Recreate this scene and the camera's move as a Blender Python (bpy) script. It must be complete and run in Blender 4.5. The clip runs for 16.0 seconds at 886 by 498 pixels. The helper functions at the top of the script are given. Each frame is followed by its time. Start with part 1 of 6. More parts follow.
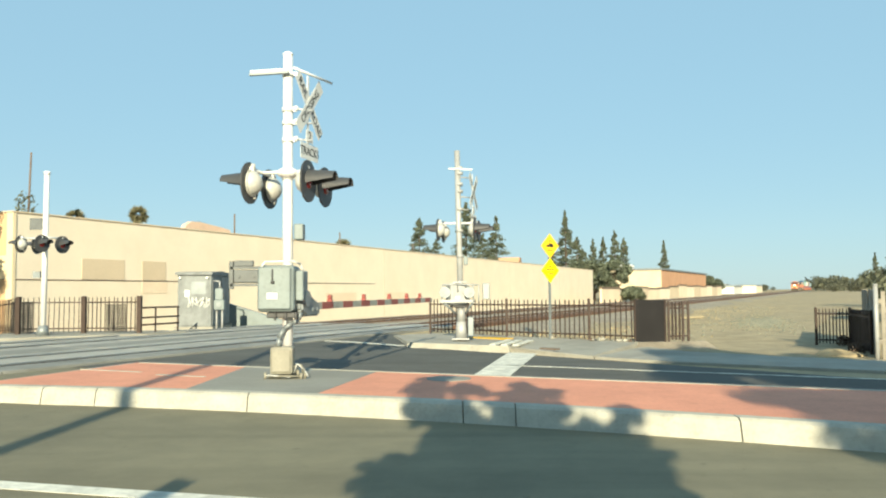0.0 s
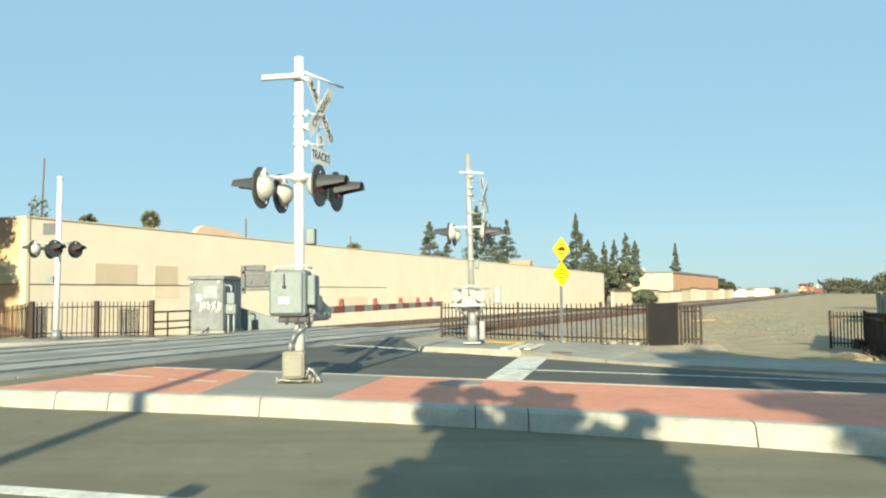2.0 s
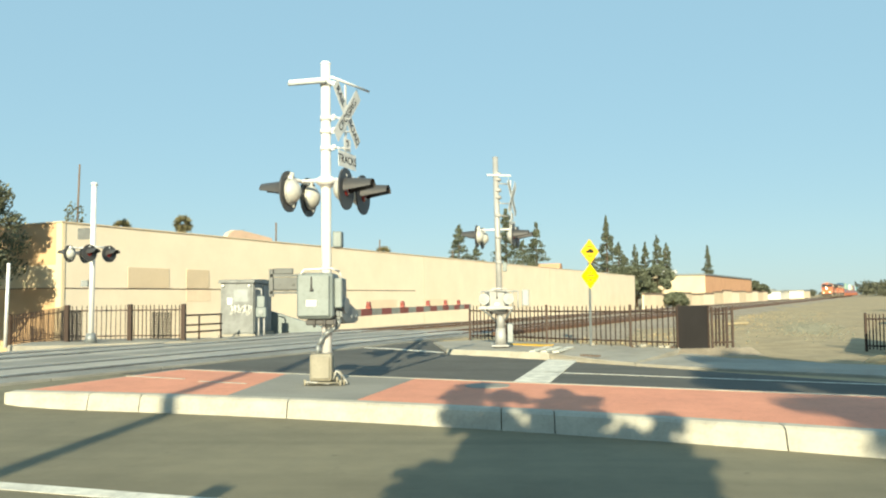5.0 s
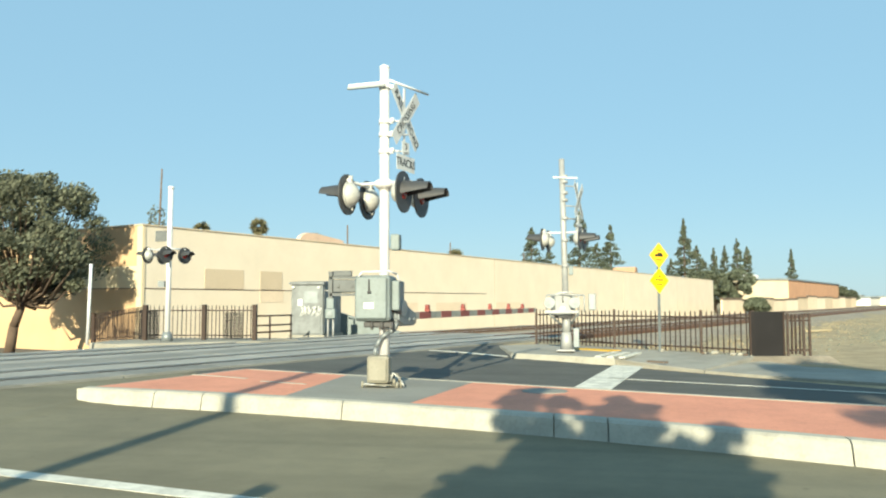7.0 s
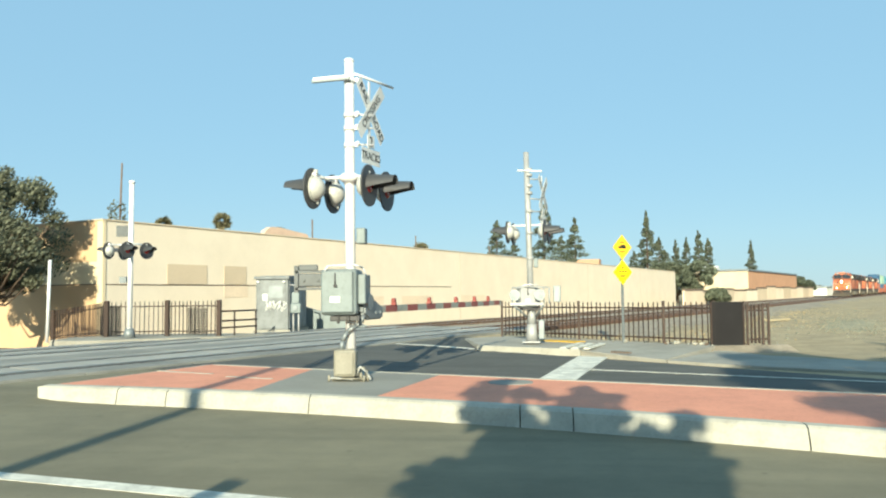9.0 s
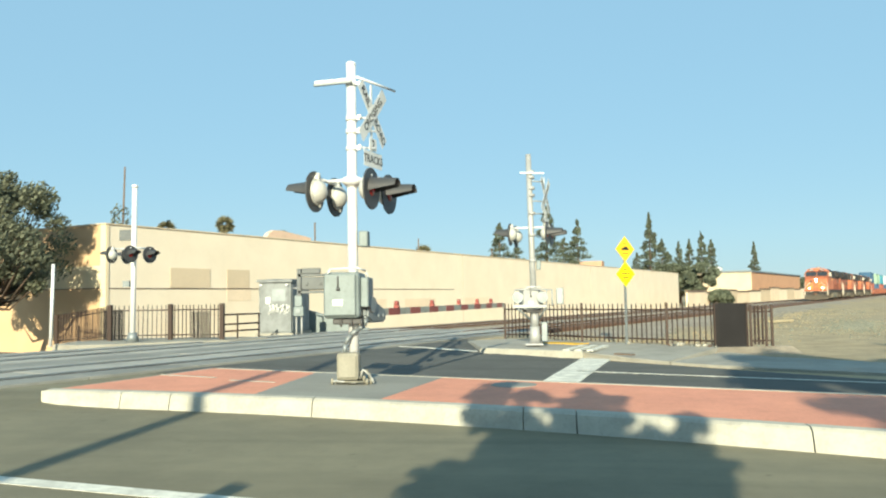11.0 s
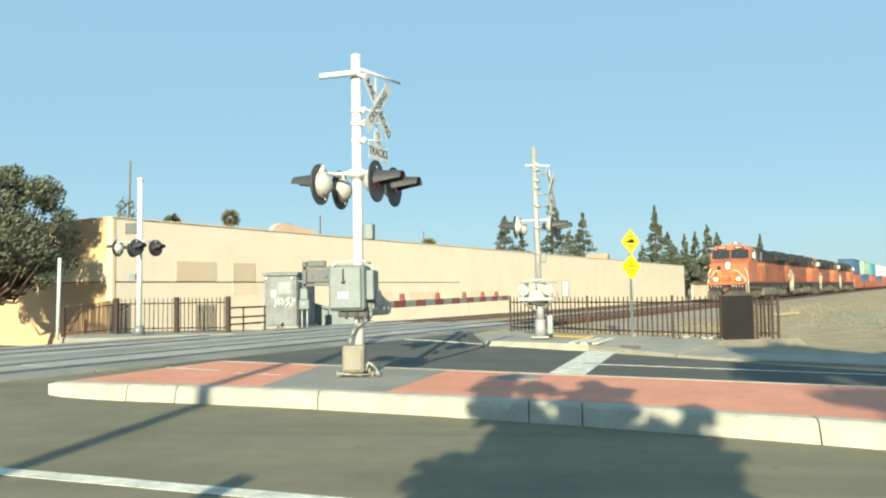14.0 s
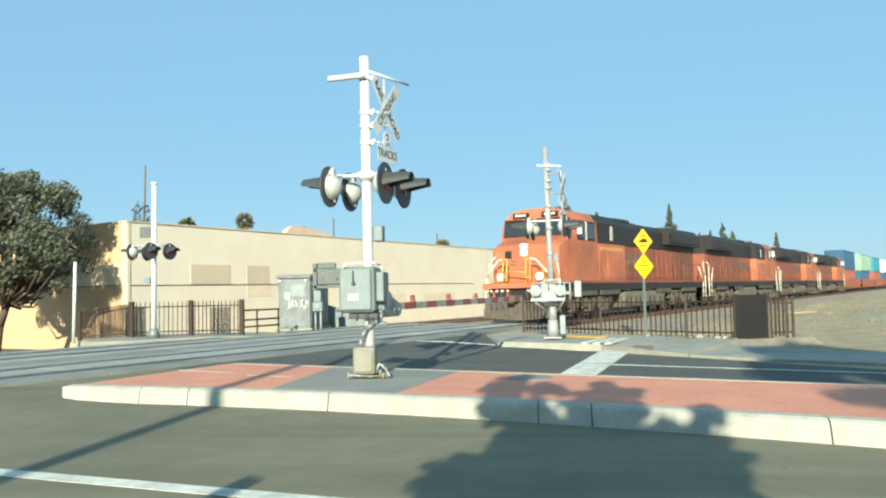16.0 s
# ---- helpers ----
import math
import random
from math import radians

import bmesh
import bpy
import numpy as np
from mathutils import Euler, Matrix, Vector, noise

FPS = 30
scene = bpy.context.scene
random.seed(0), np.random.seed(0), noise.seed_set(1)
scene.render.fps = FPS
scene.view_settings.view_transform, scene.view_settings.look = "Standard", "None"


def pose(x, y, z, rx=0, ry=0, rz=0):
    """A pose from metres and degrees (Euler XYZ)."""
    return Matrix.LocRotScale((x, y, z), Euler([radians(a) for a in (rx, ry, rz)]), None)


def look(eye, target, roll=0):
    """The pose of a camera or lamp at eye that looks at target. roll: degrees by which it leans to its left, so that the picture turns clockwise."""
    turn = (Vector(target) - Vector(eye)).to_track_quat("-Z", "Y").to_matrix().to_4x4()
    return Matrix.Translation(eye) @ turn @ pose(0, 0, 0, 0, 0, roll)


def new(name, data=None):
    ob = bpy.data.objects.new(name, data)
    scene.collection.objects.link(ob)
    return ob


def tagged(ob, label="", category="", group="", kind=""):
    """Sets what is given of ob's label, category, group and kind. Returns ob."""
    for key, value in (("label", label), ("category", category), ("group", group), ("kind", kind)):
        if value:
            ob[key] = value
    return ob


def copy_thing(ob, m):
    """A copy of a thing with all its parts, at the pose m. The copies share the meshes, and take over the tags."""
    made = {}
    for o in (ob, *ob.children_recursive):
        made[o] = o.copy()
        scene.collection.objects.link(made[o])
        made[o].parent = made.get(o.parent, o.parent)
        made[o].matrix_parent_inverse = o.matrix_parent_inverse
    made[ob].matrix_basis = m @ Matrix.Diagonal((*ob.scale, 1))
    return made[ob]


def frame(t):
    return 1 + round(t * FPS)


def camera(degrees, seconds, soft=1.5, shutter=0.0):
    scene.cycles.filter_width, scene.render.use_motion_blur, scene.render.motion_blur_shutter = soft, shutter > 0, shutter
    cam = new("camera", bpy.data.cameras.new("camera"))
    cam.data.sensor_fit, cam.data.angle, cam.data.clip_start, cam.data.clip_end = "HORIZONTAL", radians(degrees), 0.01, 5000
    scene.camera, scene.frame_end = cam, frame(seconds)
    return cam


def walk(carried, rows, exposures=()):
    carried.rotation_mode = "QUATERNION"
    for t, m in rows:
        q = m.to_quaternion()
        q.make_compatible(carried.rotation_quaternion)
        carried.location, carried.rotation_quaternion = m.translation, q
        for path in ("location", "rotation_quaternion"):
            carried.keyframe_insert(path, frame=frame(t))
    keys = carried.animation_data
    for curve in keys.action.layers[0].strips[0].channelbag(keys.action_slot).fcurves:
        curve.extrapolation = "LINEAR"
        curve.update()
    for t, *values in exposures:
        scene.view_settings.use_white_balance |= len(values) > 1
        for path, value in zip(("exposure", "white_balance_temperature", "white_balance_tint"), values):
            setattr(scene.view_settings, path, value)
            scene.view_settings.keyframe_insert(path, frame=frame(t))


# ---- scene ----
# seconds, x, y, z, yaw, pitch, roll
PATH = [
    (0.0, -0.054, -0.039, 1.468, 0.68, 3.00, -0.39),
    (0.5, -0.063, -0.024, 1.469, 0.67, 2.60, -0.91),
    (1.0, -0.070, -0.007, 1.470, 1.61, 2.55, -0.57),
    (1.5, -0.073, -0.018, 1.473, 1.74, 3.01, -0.46),
    (2.0, -0.069, -0.015, 1.478, 1.43, 3.25, -0.52),
    (2.5, -0.068, -0.028, 1.474, 1.26, 3.43, -0.46),
    (3.0, -0.068, -0.023, 1.471, 1.60, 3.37, -0.47),
    (3.5, -0.069, -0.033, 1.463, 2.14, 3.31, -0.40),
    (6.0, 0.124, 0.010, 1.469, 6.03, 3.81, -0.08),
    (6.5, 0.208, 0.062, 1.468, 8.55, 3.87, 0.97),
    (7.0, 0.217, 0.065, 1.472, 8.82, 3.74, -0.11),
    (7.5, 0.235, 0.063, 1.465, 8.28, 3.58, -0.50),
    (8.0, 0.252, 0.054, 1.463, 6.87, 3.41, -0.50),
    (8.5, 0.240, 0.028, 1.470, 6.13, 3.29, -0.50),
    (9.0, 0.215, 0.024, 1.468, 6.35, 3.25, -0.64),
    (11.5, 0.221, 0.021, 1.470, 6.63, 3.46, -0.98),
    (12.0, 0.226, 0.014, 1.468, 6.84, 3.39, -1.07),
    (12.5, 0.217, 0.039, 1.469, 7.01, 3.15, -0.99),
    (13.0, 0.219, 0.032, 1.469, 7.06, 3.16, -0.77),
    (13.5, 0.224, 0.028, 1.465, 7.05, 3.03, -0.90),
    (14.0, 0.217, 0.036, 1.463, 6.93, 2.95, -0.95),
    (14.5, 0.232, 0.044, 1.464, 6.83, 2.91, -1.11),
    (15.0, 0.236, 0.026, 1.469, 6.83, 3.19, -1.07),
    (15.5, 0.254, 0.030, 1.463, 6.97, 3.20, -1.20),
    (16.0, 0.289, 0.038, 1.459, 7.96, 3.06, -1.37),
]


def cam_pose(x, y, z, yaw, pitch, roll):
    return pose(x, y, z, 0, 0, yaw) @ pose(0, 0, 0, 90 + pitch, 0, 0) @ pose(0, 0, 0, 0, 0, roll)


cam = camera(57.8, 16.0, soft=2.1)
walk(cam, [(r[0], cam_pose(*r[1:])) for r in PATH], exposures=[(0, 0.63, 6450, -1), (0.5, 0.63, 6500, -1), (1.5, 0.63, 6250, -2), (2.0, 0.63, 6250, -2), (3, 0.64, 6900, -2), (3.5, 0.63, 6250, -2), (6, 0.65, 6850, -2), (6.5, 0.63, 6350, -2), (7, 0.62, 6150, -2), (8, 0.63, 6650, -2), (9, 0.61, 6000, -2), (11.5, 0.62, 6200, -2), (12.5, 0.62, 6350, -1), (13, 0.6, 5750, -3), (14, 0.61, 6200, -2), (14.5, 0.61, 6300, -2), (15, 0.6, 6000, -3), (16, 0.55, 5650, -4)])

# ---- light ----
SUN_AZ, SUN_EL = 0.5, 19.0          # the shadows run this far to the right of +y
world = bpy.data.worlds.new("world")
scene.world = world
world.use_nodes = True
wn, wl = world.node_tree.nodes, world.node_tree.links
sky = wn.new("ShaderNodeTexSky")
sky.sky_type, sky.sun_disc = "NISHITA", False
sky.sun_elevation, sky.sun_rotation = radians(SUN_EL), radians(180 + SUN_AZ)
sky.air_density, sky.dust_density, sky.ozone_density = 1.0, 0.2, 3.0
haze = wn.new("ShaderNodeGamma")               # morning haze evens out the sky
haze.inputs[1].default_value = 0.38
wl.new(sky.outputs[0], haze.inputs[0])
blue = wn.new("ShaderNodeHueSaturation")
blue.inputs["Saturation"].default_value = 1.6
wl.new(haze.outputs[0], blue.inputs["Color"])
cool = wn.new("ShaderNodeMix")
cool.data_type, cool.blend_type = "RGBA", "MULTIPLY"
cool.inputs[0].default_value = 1.0
cool.inputs[7].default_value = (0.93, 1.0, 1.05, 1)
wl.new(blue.outputs[0], cool.inputs[6])
veil = wn.new("ShaderNodeMix")                 # thin even haze, palest at the horizon
veil.data_type = "RGBA"
veil.inputs[0].default_value = 0.55
veil.inputs[7].default_value = (1.12, 1.68, 2.12, 1)
wl.new(cool.outputs[2], veil.inputs[6])
wl.new(veil.outputs[2], wn["Background"].inputs[0])
wn["Background"].inputs[1].default_value = 0.255
sun = new("sun", bpy.data.lights.new("sun", "SUN"))
sun.data.energy, sun.data.angle, sun.data.color = 6.2, radians(0.5), (1.0, 0.84, 0.62)
sun.matrix_world = look((0, 0, 0), (math.sin(radians(SUN_AZ)), math.cos(radians(SUN_AZ)), -math.tan(radians(SUN_EL))))


# ---- materials ----
def mat(name, color, rough=0.7, metal=0.0, fine=40.0, coarse=1.2, vary=0.12, stain=0.15, bump=0.15, tint=None, random_amount=0.0, spec=0.4, mid=0.0, mid_vary=0.3, streak=0.0):
    """A worn surface: grain and stains at two scales, a little relief."""
    m = bpy.data.materials.new(name)
    m.use_nodes = True
    n, l = m.node_tree.nodes, m.node_tree.links
    b = n["Principled BSDF"]
    tc = n.new("ShaderNodeTexCoord")
    n1, n2 = n.new("ShaderNodeTexNoise"), n.new("ShaderNodeTexNoise")
    n1.inputs["Scale"].default_value, n1.inputs["Detail"].default_value = fine, 4
    n2.inputs["Scale"].default_value, n2.inputs["Detail"].default_value = coarse, 5
    for q in (n1, n2):
        l.new(tc.outputs["Object"], q.inputs["Vector"])
    def mix(a, fac, c):
        x = n.new("ShaderNodeMix")
        x.data_type = "RGBA"
        l.new(fac, x.inputs[0])
        if isinstance(a, tuple):
            x.inputs[6].default_value = (*a, 1)
        else:
            l.new(a, x.inputs[6])
        x.inputs[7].default_value = (*c, 1)
        return x.outputs[2]
    def ramp(src, lo, hi, top):
        r = n.new("ShaderNodeMapRange")
        r.inputs[1].default_value, r.inputs[2].default_value = lo, hi
        r.inputs[3].default_value, r.inputs[4].default_value = 0, top
        l.new(src, r.inputs[0])
        return r.outputs[0]
    dark = tuple(v * 0.45 for v in color)
    light = tuple(min(v * 1.35, 0.95) for v in color)
    c = mix(color, ramp(n1.outputs[0], 0.5, 0.8, min(1, vary * 3)), dark)
    c = mix(c, ramp(n2.outputs[0], 0.45, 0.75, min(1, stain * 2.4)), tint or dark)
    c = mix(c, ramp(n2.outputs[0], 0.5, 0.2, min(1, stain * 1.6)), light)
    if mid:
        n3 = n.new("ShaderNodeTexNoise")
        n3.inputs["Scale"].default_value, n3.inputs["Detail"].default_value, n3.inputs["Roughness"].default_value = mid, 8, 0.7
        l.new(tc.outputs["Object"], n3.inputs["Vector"])
        c = mix(c, ramp(n3.outputs[0], 0.48, 0.72, mid_vary), dark)
        c = mix(c, ramp(n3.outputs[0], 0.5, 0.3, mid_vary), light)
    if streak:                                  # wheel tracks and drips along the lane
        mp = n.new("ShaderNodeMapping")
        mp.inputs["Rotation"].default_value = (0, 0, radians(17))
        mp.inputs["Scale"].default_value = (0.06, 1.1, 1)
        n4 = n.new("ShaderNodeTexNoise")
        n4.inputs["Scale"].default_value, n4.inputs["Detail"].default_value = 1.0, 6
        l.new(tc.outputs["Object"], mp.inputs["Vector"])
        l.new(mp.outputs[0], n4.inputs["Vector"])
        c = mix(c, ramp(n4.outputs[0], 0.47, 0.68, streak), dark)
        n5 = n.new("ShaderNodeTexNoise")            # small oil spots
        n5.inputs["Scale"].default_value, n5.inputs["Detail"].default_value = 5.5, 3
        l.new(tc.outputs["Object"], n5.inputs["Vector"])
        c = mix(c, ramp(n5.outputs[0], 0.68, 0.74, 0.5), dark)
    if random_amount:
        oi = n.new("ShaderNodeObjectInfo")
        c = mix(c, ramp(oi.outputs["Random"], 0, 1, random_amount), dark)
    l.new(c, b.inputs["Base Color"])
    b.inputs["Roughness"].default_value, b.inputs["Metallic"].default_value = rough, metal
    b.inputs["Specular IOR Level"].default_value = spec
    if bump:
        k = n.new("ShaderNodeBump")
        k.inputs["Strength"].default_value, k.inputs["Distance"].default_value = bump, 0.01
        l.new(n1.outputs[0], k.inputs["Height"])
        l.new(k.outputs[0], b.inputs["Normal"])
    return m


def glow(name, color, strength):
    m = bpy.data.materials.new(name)
    m.use_nodes = True
    b = m.node_tree.nodes["Principled BSDF"]
    b.inputs["Base Color"].default_value = (*color, 1)
    b.inputs["Emission Color"].default_value = (*color, 1)
    b.inputs["Emission Strength"].default_value = strength
    return m


M_ASPHALT = mat("asphalt", (0.2, 0.182, 0.118), 0.85, fine=60, coarse=0.3, vary=0.12, stain=0.16, bump=0.3, mid=1.3, mid_vary=0.3, streak=0.42)
M_DARK_ASPHALT = mat("dark_asphalt", (0.1, 0.1, 0.088), 0.9, fine=60, coarse=0.4, stain=0.14, bump=0.3, mid=1.6, mid_vary=0.22, streak=0.3)
M_GREY = mat("grey_cement", (0.27, 0.265, 0.23), 0.9, fine=30, coarse=0.8, stain=0.15)
M_KERB = mat("kerb_paint", (0.41, 0.395, 0.33), 0.8, fine=25, coarse=1.5, stain=0.18, tint=(0.3, 0.285, 0.235), mid=3.5, mid_vary=0.32)
M_RED = mat("red_brick_paving", (0.64, 0.28, 0.18), 0.85, fine=25, coarse=0.9, stain=0.12, tint=(0.48, 0.21, 0.15), mid=2.4, mid_vary=0.2)
M_WHITE = mat("road_paint", (0.7, 0.68, 0.58), 0.75, fine=20, coarse=3, vary=0.18, stain=0.22, tint=(0.24, 0.23, 0.2), mid=7.0, mid_vary=0.55)
M_YELLOW_PAINT = mat("yellow_paint", (0.6, 0.38, 0.05), 0.75, fine=20, coarse=3, stain=0.2)
M_WALK = mat("sidewalk", (0.33, 0.315, 0.265), 0.9, fine=30, coarse=0.7, stain=0.16, mid=2.0, mid_vary=0.25)
M_PANEL = mat("crossing_panel", (0.35, 0.34, 0.3), 0.85, fine=25, coarse=0.6, stain=0.2)
M_CROSS_ASPHALT = mat("crossing_asphalt", (0.24, 0.24, 0.215), 0.85, fine=40, coarse=0.5, stain=0.2, mid=1.5, mid_vary=0.3)
M_DIRT = mat("dry_dirt", (0.38, 0.3, 0.175), 0.95, fine=9, coarse=0.16, vary=0.2, stain=0.3, tint=(0.27, 0.245, 0.175), bump=0.8, mid=1.1, mid_vary=0.6)
M_BALLAST = mat("ballast", (0.34, 0.29, 0.215), 0.95, fine=14, coarse=0.3, vary=0.25, stain=0.2, bump=0.8, mid=2.2, mid_vary=0.5)
M_GRAVEL = mat("grey_gravel", (0.21, 0.21, 0.16), 0.95, fine=14, coarse=0.5, vary=0.25, stain=0.2, bump=0.8)
M_RAIL = mat("rusty_rail", (0.15, 0.085, 0.055), 0.7, 0.2, fine=30, coarse=2, stain=0.2)
M_RAILTOP = mat("polished_rail", (0.5, 0.48, 0.45), 0.35, 0.9, fine=30, coarse=2)
M_TIE = mat("timber_tie", (0.13, 0.095, 0.07), 0.95, fine=18, coarse=2)
M_WALL = mat("cream_stucco", (0.77, 0.67, 0.525), 0.9, fine=18, coarse=0.25, vary=0.05, stain=0.07, tint=(0.72, 0.6, 0.42), mid=0.5, mid_vary=0.1)
M_WALLPATCH = mat("tan_stucco", (0.6, 0.49, 0.35), 0.9, fine=18, coarse=0.5, vary=0.06, stain=0.08)
M_ORANGE = mat("orange_stucco", (0.6, 0.41, 0.235), 0.9, fine=18, coarse=0.4, vary=0.06, stain=0.1)
M_PALE = mat("pale_band", (0.72, 0.6, 0.4), 0.9, fine=18, coarse=0.4, vary=0.06, stain=0.08)
M_SEAM = mat("dark_seam", (0.16, 0.12, 0.09), 0.9)
M_ALU = mat("silver_paint", (0.74, 0.74, 0.72), 0.4, 0.15, fine=30, coarse=3, vary=0.06, stain=0.08)
M_ALU_DULL = mat("dull_silver_paint", (0.38, 0.385, 0.375), 0.55, 0.2, fine=30, coarse=3, vary=0.12, stain=0.16)
M_GALV = mat("galvanised_steel", (0.24, 0.265, 0.27), 0.5, 0.4, fine=25, coarse=3, stain=0.14)
M_CABINET = mat("weathered_grey_cabinet", (0.2, 0.215, 0.215), 0.6, 0.2, fine=25, coarse=1.5, stain=0.25, mid=3.0, mid_vary=0.25)
M_BOXGREY = mat("grey_box_paint", (0.19, 0.225, 0.225), 0.5, 0.1, fine=25, coarse=3, stain=0.12)
M_BEIGE = mat("beige_enamel", (0.27, 0.255, 0.2), 0.55, fine=25, coarse=4, stain=0.14)
M_BLACK = mat("black_enamel", (0.055, 0.057, 0.06), 0.5, fine=30, coarse=4, stain=0.1)
M_HOUSING = mat("grey_silver_enamel", (0.5, 0.5, 0.46), 0.5, 0.1, fine=25, coarse=4, stain=0.15)
M_DARKSTEEL = mat("dark_steel", (0.13, 0.14, 0.14), 0.6, 0.3, fine=25, coarse=4, stain=0.15)
M_LENS = mat("red_lens", (0.2, 0.015, 0.015), 0.2, bump=0)
M_SIGNWHITE = mat("sign_white", (0.68, 0.68, 0.64), 0.5, fine=15, coarse=3, stain=0.12)
M_LETTER = mat("sign_black", (0.02, 0.02, 0.02), 0.6, bump=0)
M_SIGNYEL = mat("sign_yellow", (0.85, 0.52, 0.02), 0.45, fine=15, coarse=3, vary=0.05, stain=0.05)
M_SIGNFLUO = mat("sign_bright_yellow", (0.95, 0.78, 0.0), 0.45, fine=15, coarse=3, vary=0.04, stain=0.04)
M_REDSTRIPE = mat("red_stripe", (0.3, 0.085, 0.07), 0.6, stain=0.15)
M_FENCE = mat("brown_iron", (0.05, 0.032, 0.024), 0.6, 0.2, fine=30, coarse=3)
M_MESH = mat("black_screen", (0.027, 0.026, 0.027), 0.9, spec=0.1)
M_ARM = mat("weathered_white_arm", (0.34, 0.34, 0.29), 0.6, fine=25, coarse=4, stain=0.15)
M_TERRACOTTA = mat("terracotta_brick", (0.55, 0.32, 0.19), 0.9, fine=8, coarse=0.4, stain=0.08)
M_TERRACOTTA_PALE = mat("pale_terracotta", (0.72, 0.52, 0.38), 0.9, fine=12, coarse=0.5, stain=0.1)
M_PALE_FRONT = mat("weathered_cream_paint", (0.6, 0.51, 0.36), 0.9, fine=12, coarse=0.4, stain=0.12)
M_PATCH = mat("pinkish_overpaint", (0.76, 0.62, 0.46), 0.9, fine=18, coarse=0.5, stain=0.08)
M_STRAW = mat("dry_straw", (0.45, 0.37, 0.23), 0.9, bump=0)
M_BOARD = mat("weathered_board", (0.33, 0.3, 0.245), 0.9, fine=20, coarse=1.5, vary=0.2, stain=0.25, bump=0.4, random_amount=0.5)
M_BARK = mat("bark", (0.12, 0.085, 0.06), 0.95, fine=12, coarse=3, bump=0.6)
M_CABLE = mat("black_conduit", (0.08, 0.08, 0.08), 0.6)


def leaf_mat(name, color):
    m = mat(name, color, 0.7, fine=5, coarse=0.6, vary=0.2, stain=0.2, bump=0)
    n, l = m.node_tree.nodes, m.node_tree.links
    g = n.new("ShaderNodeNewGeometry")
    b = n["Principled BSDF"]
    src = b.inputs["Base Color"].links[0].from_socket
    h = n.new("ShaderNodeHueSaturation")
    r = n.new("ShaderNodeMapRange")
    r.inputs[3].default_value, r.inputs[4].default_value = 0.6, 1.5
    l.new(g.outputs["Random Per Island"], r.inputs[0])
    l.new(r.outputs[0], h.inputs["Value"])
    l.new(src, h.inputs["Color"])
    l.new(h.outputs[0], b.inputs["Base Color"])
    tr, ms = n.new("ShaderNodeBsdfTranslucent"), n.new("ShaderNodeMixShader")
    l.new(h.outputs[0], tr.inputs["Color"])
    ms.inputs[0].default_value = 0.3
    l.new(b.outputs[0], ms.inputs[1])
    l.new(tr.outputs[0], ms.inputs[2])
    l.new(ms.outputs[0], n["Material Output"].inputs["Surface"])
    return m


M_LEAF = leaf_mat("leaf_olive", (0.15, 0.16, 0.105))
M_CONIFER = leaf_mat("leaf_conifer", (0.13, 0.15, 0.1))
M_PALM = leaf_mat("leaf_palm", (0.2, 0.185, 0.1))
M_FARLEAF = leaf_mat("leaf_far", (0.12, 0.125, 0.085))
M_TRAINORANGE = mat("orange_train_paint", (0.47, 0.15, 0.07), 0.55, fine=20, coarse=0.5, vary=0.1, stain=0.28, tint=(0.15, 0.07, 0.045), mid=1.2, mid_vary=0.35)
# train orange darkened for soot and for weaker sunlight than on the nose
M_HOODORANGE = mat("sooty_shaded_orange", (0.28, 0.088, 0.045), 0.6, fine=20, coarse=0.4, vary=0.12, stain=0.32, tint=(0.13, 0.065, 0.045), mid=0.9, mid_vary=0.4)
M_TRAINYEL = mat("yellow_train_paint", (0.62, 0.34, 0.07), 0.45, stain=0.1)
M_TRAINBLACK = mat("black_train_paint", (0.025, 0.022, 0.02), 0.6, fine=20, coarse=0.8, stain=0.15)
M_TRUCK = mat("dusty_truck", (0.115, 0.098, 0.075), 0.85, fine=15, coarse=1.5, vary=0.2, stain=0.25, mid=4.0, mid_vary=0.4)
M_TANK = mat("dusty_tank_paint", (0.16, 0.145, 0.105), 0.8, fine=15, coarse=0.9, stain=0.2, tint=(0.13, 0.11, 0.08), mid=2.0, mid_vary=0.3)
M_GLASS = mat("dark_glass", (0.03, 0.035, 0.04), 0.08, bump=0, stain=0.05, spec=0.8)
M_HANDRAIL = mat("cream_handrail", (0.75, 0.68, 0.55), 0.5)
M_HEADLIGHT = glow("headlight", (1.0, 0.8, 0.5), 30)
M_DITCH = glow("ditch_light", (1.0, 0.88, 0.65), 5)


# ---- building blocks ----
def thing(name, label, category, m=None, group="", kind=""):
    ob = new(name)
    ob.matrix_basis = m or Matrix()
    return tagged(ob, label, category, group, kind)


def part(name, bm, material, parent=None, label=""):
    me = bpy.data.meshes.new(name)
    bm.to_mesh(me)
    bm.free()
    for q in (material if isinstance(material, (list, tuple)) else [material]):
        me.materials.append(q)
    ob = new(name, me)
    ob.parent = parent
    return tagged(ob, label)


def piece(name, me, parent, m):
    ob = new(name, me)
    ob.parent = parent
    ob.matrix_basis = m
    return ob


def box(bm, x0, x1, y0, y1, z0, z1, m=None, bevel=0.0, mi=0):
    r = bmesh.ops.create_cube(bm, size=1, matrix=(m or Matrix()) @ Matrix.Translation(((x0 + x1) / 2, (y0 + y1) / 2, (z0 + z1) / 2)) @ Matrix.Diagonal((x1 - x0, y1 - y0, z1 - z0, 1)))
    faces = {f for v in r["verts"] for f in v.link_faces}
    for f in faces:
        f.material_index = mi
    if bevel:
        es = {e for f in faces for e in f.edges}
        bmesh.ops.bevel(bm, geom=list(es), offset=bevel, segments=2, profile=0.5, affect="EDGES")
    return bm


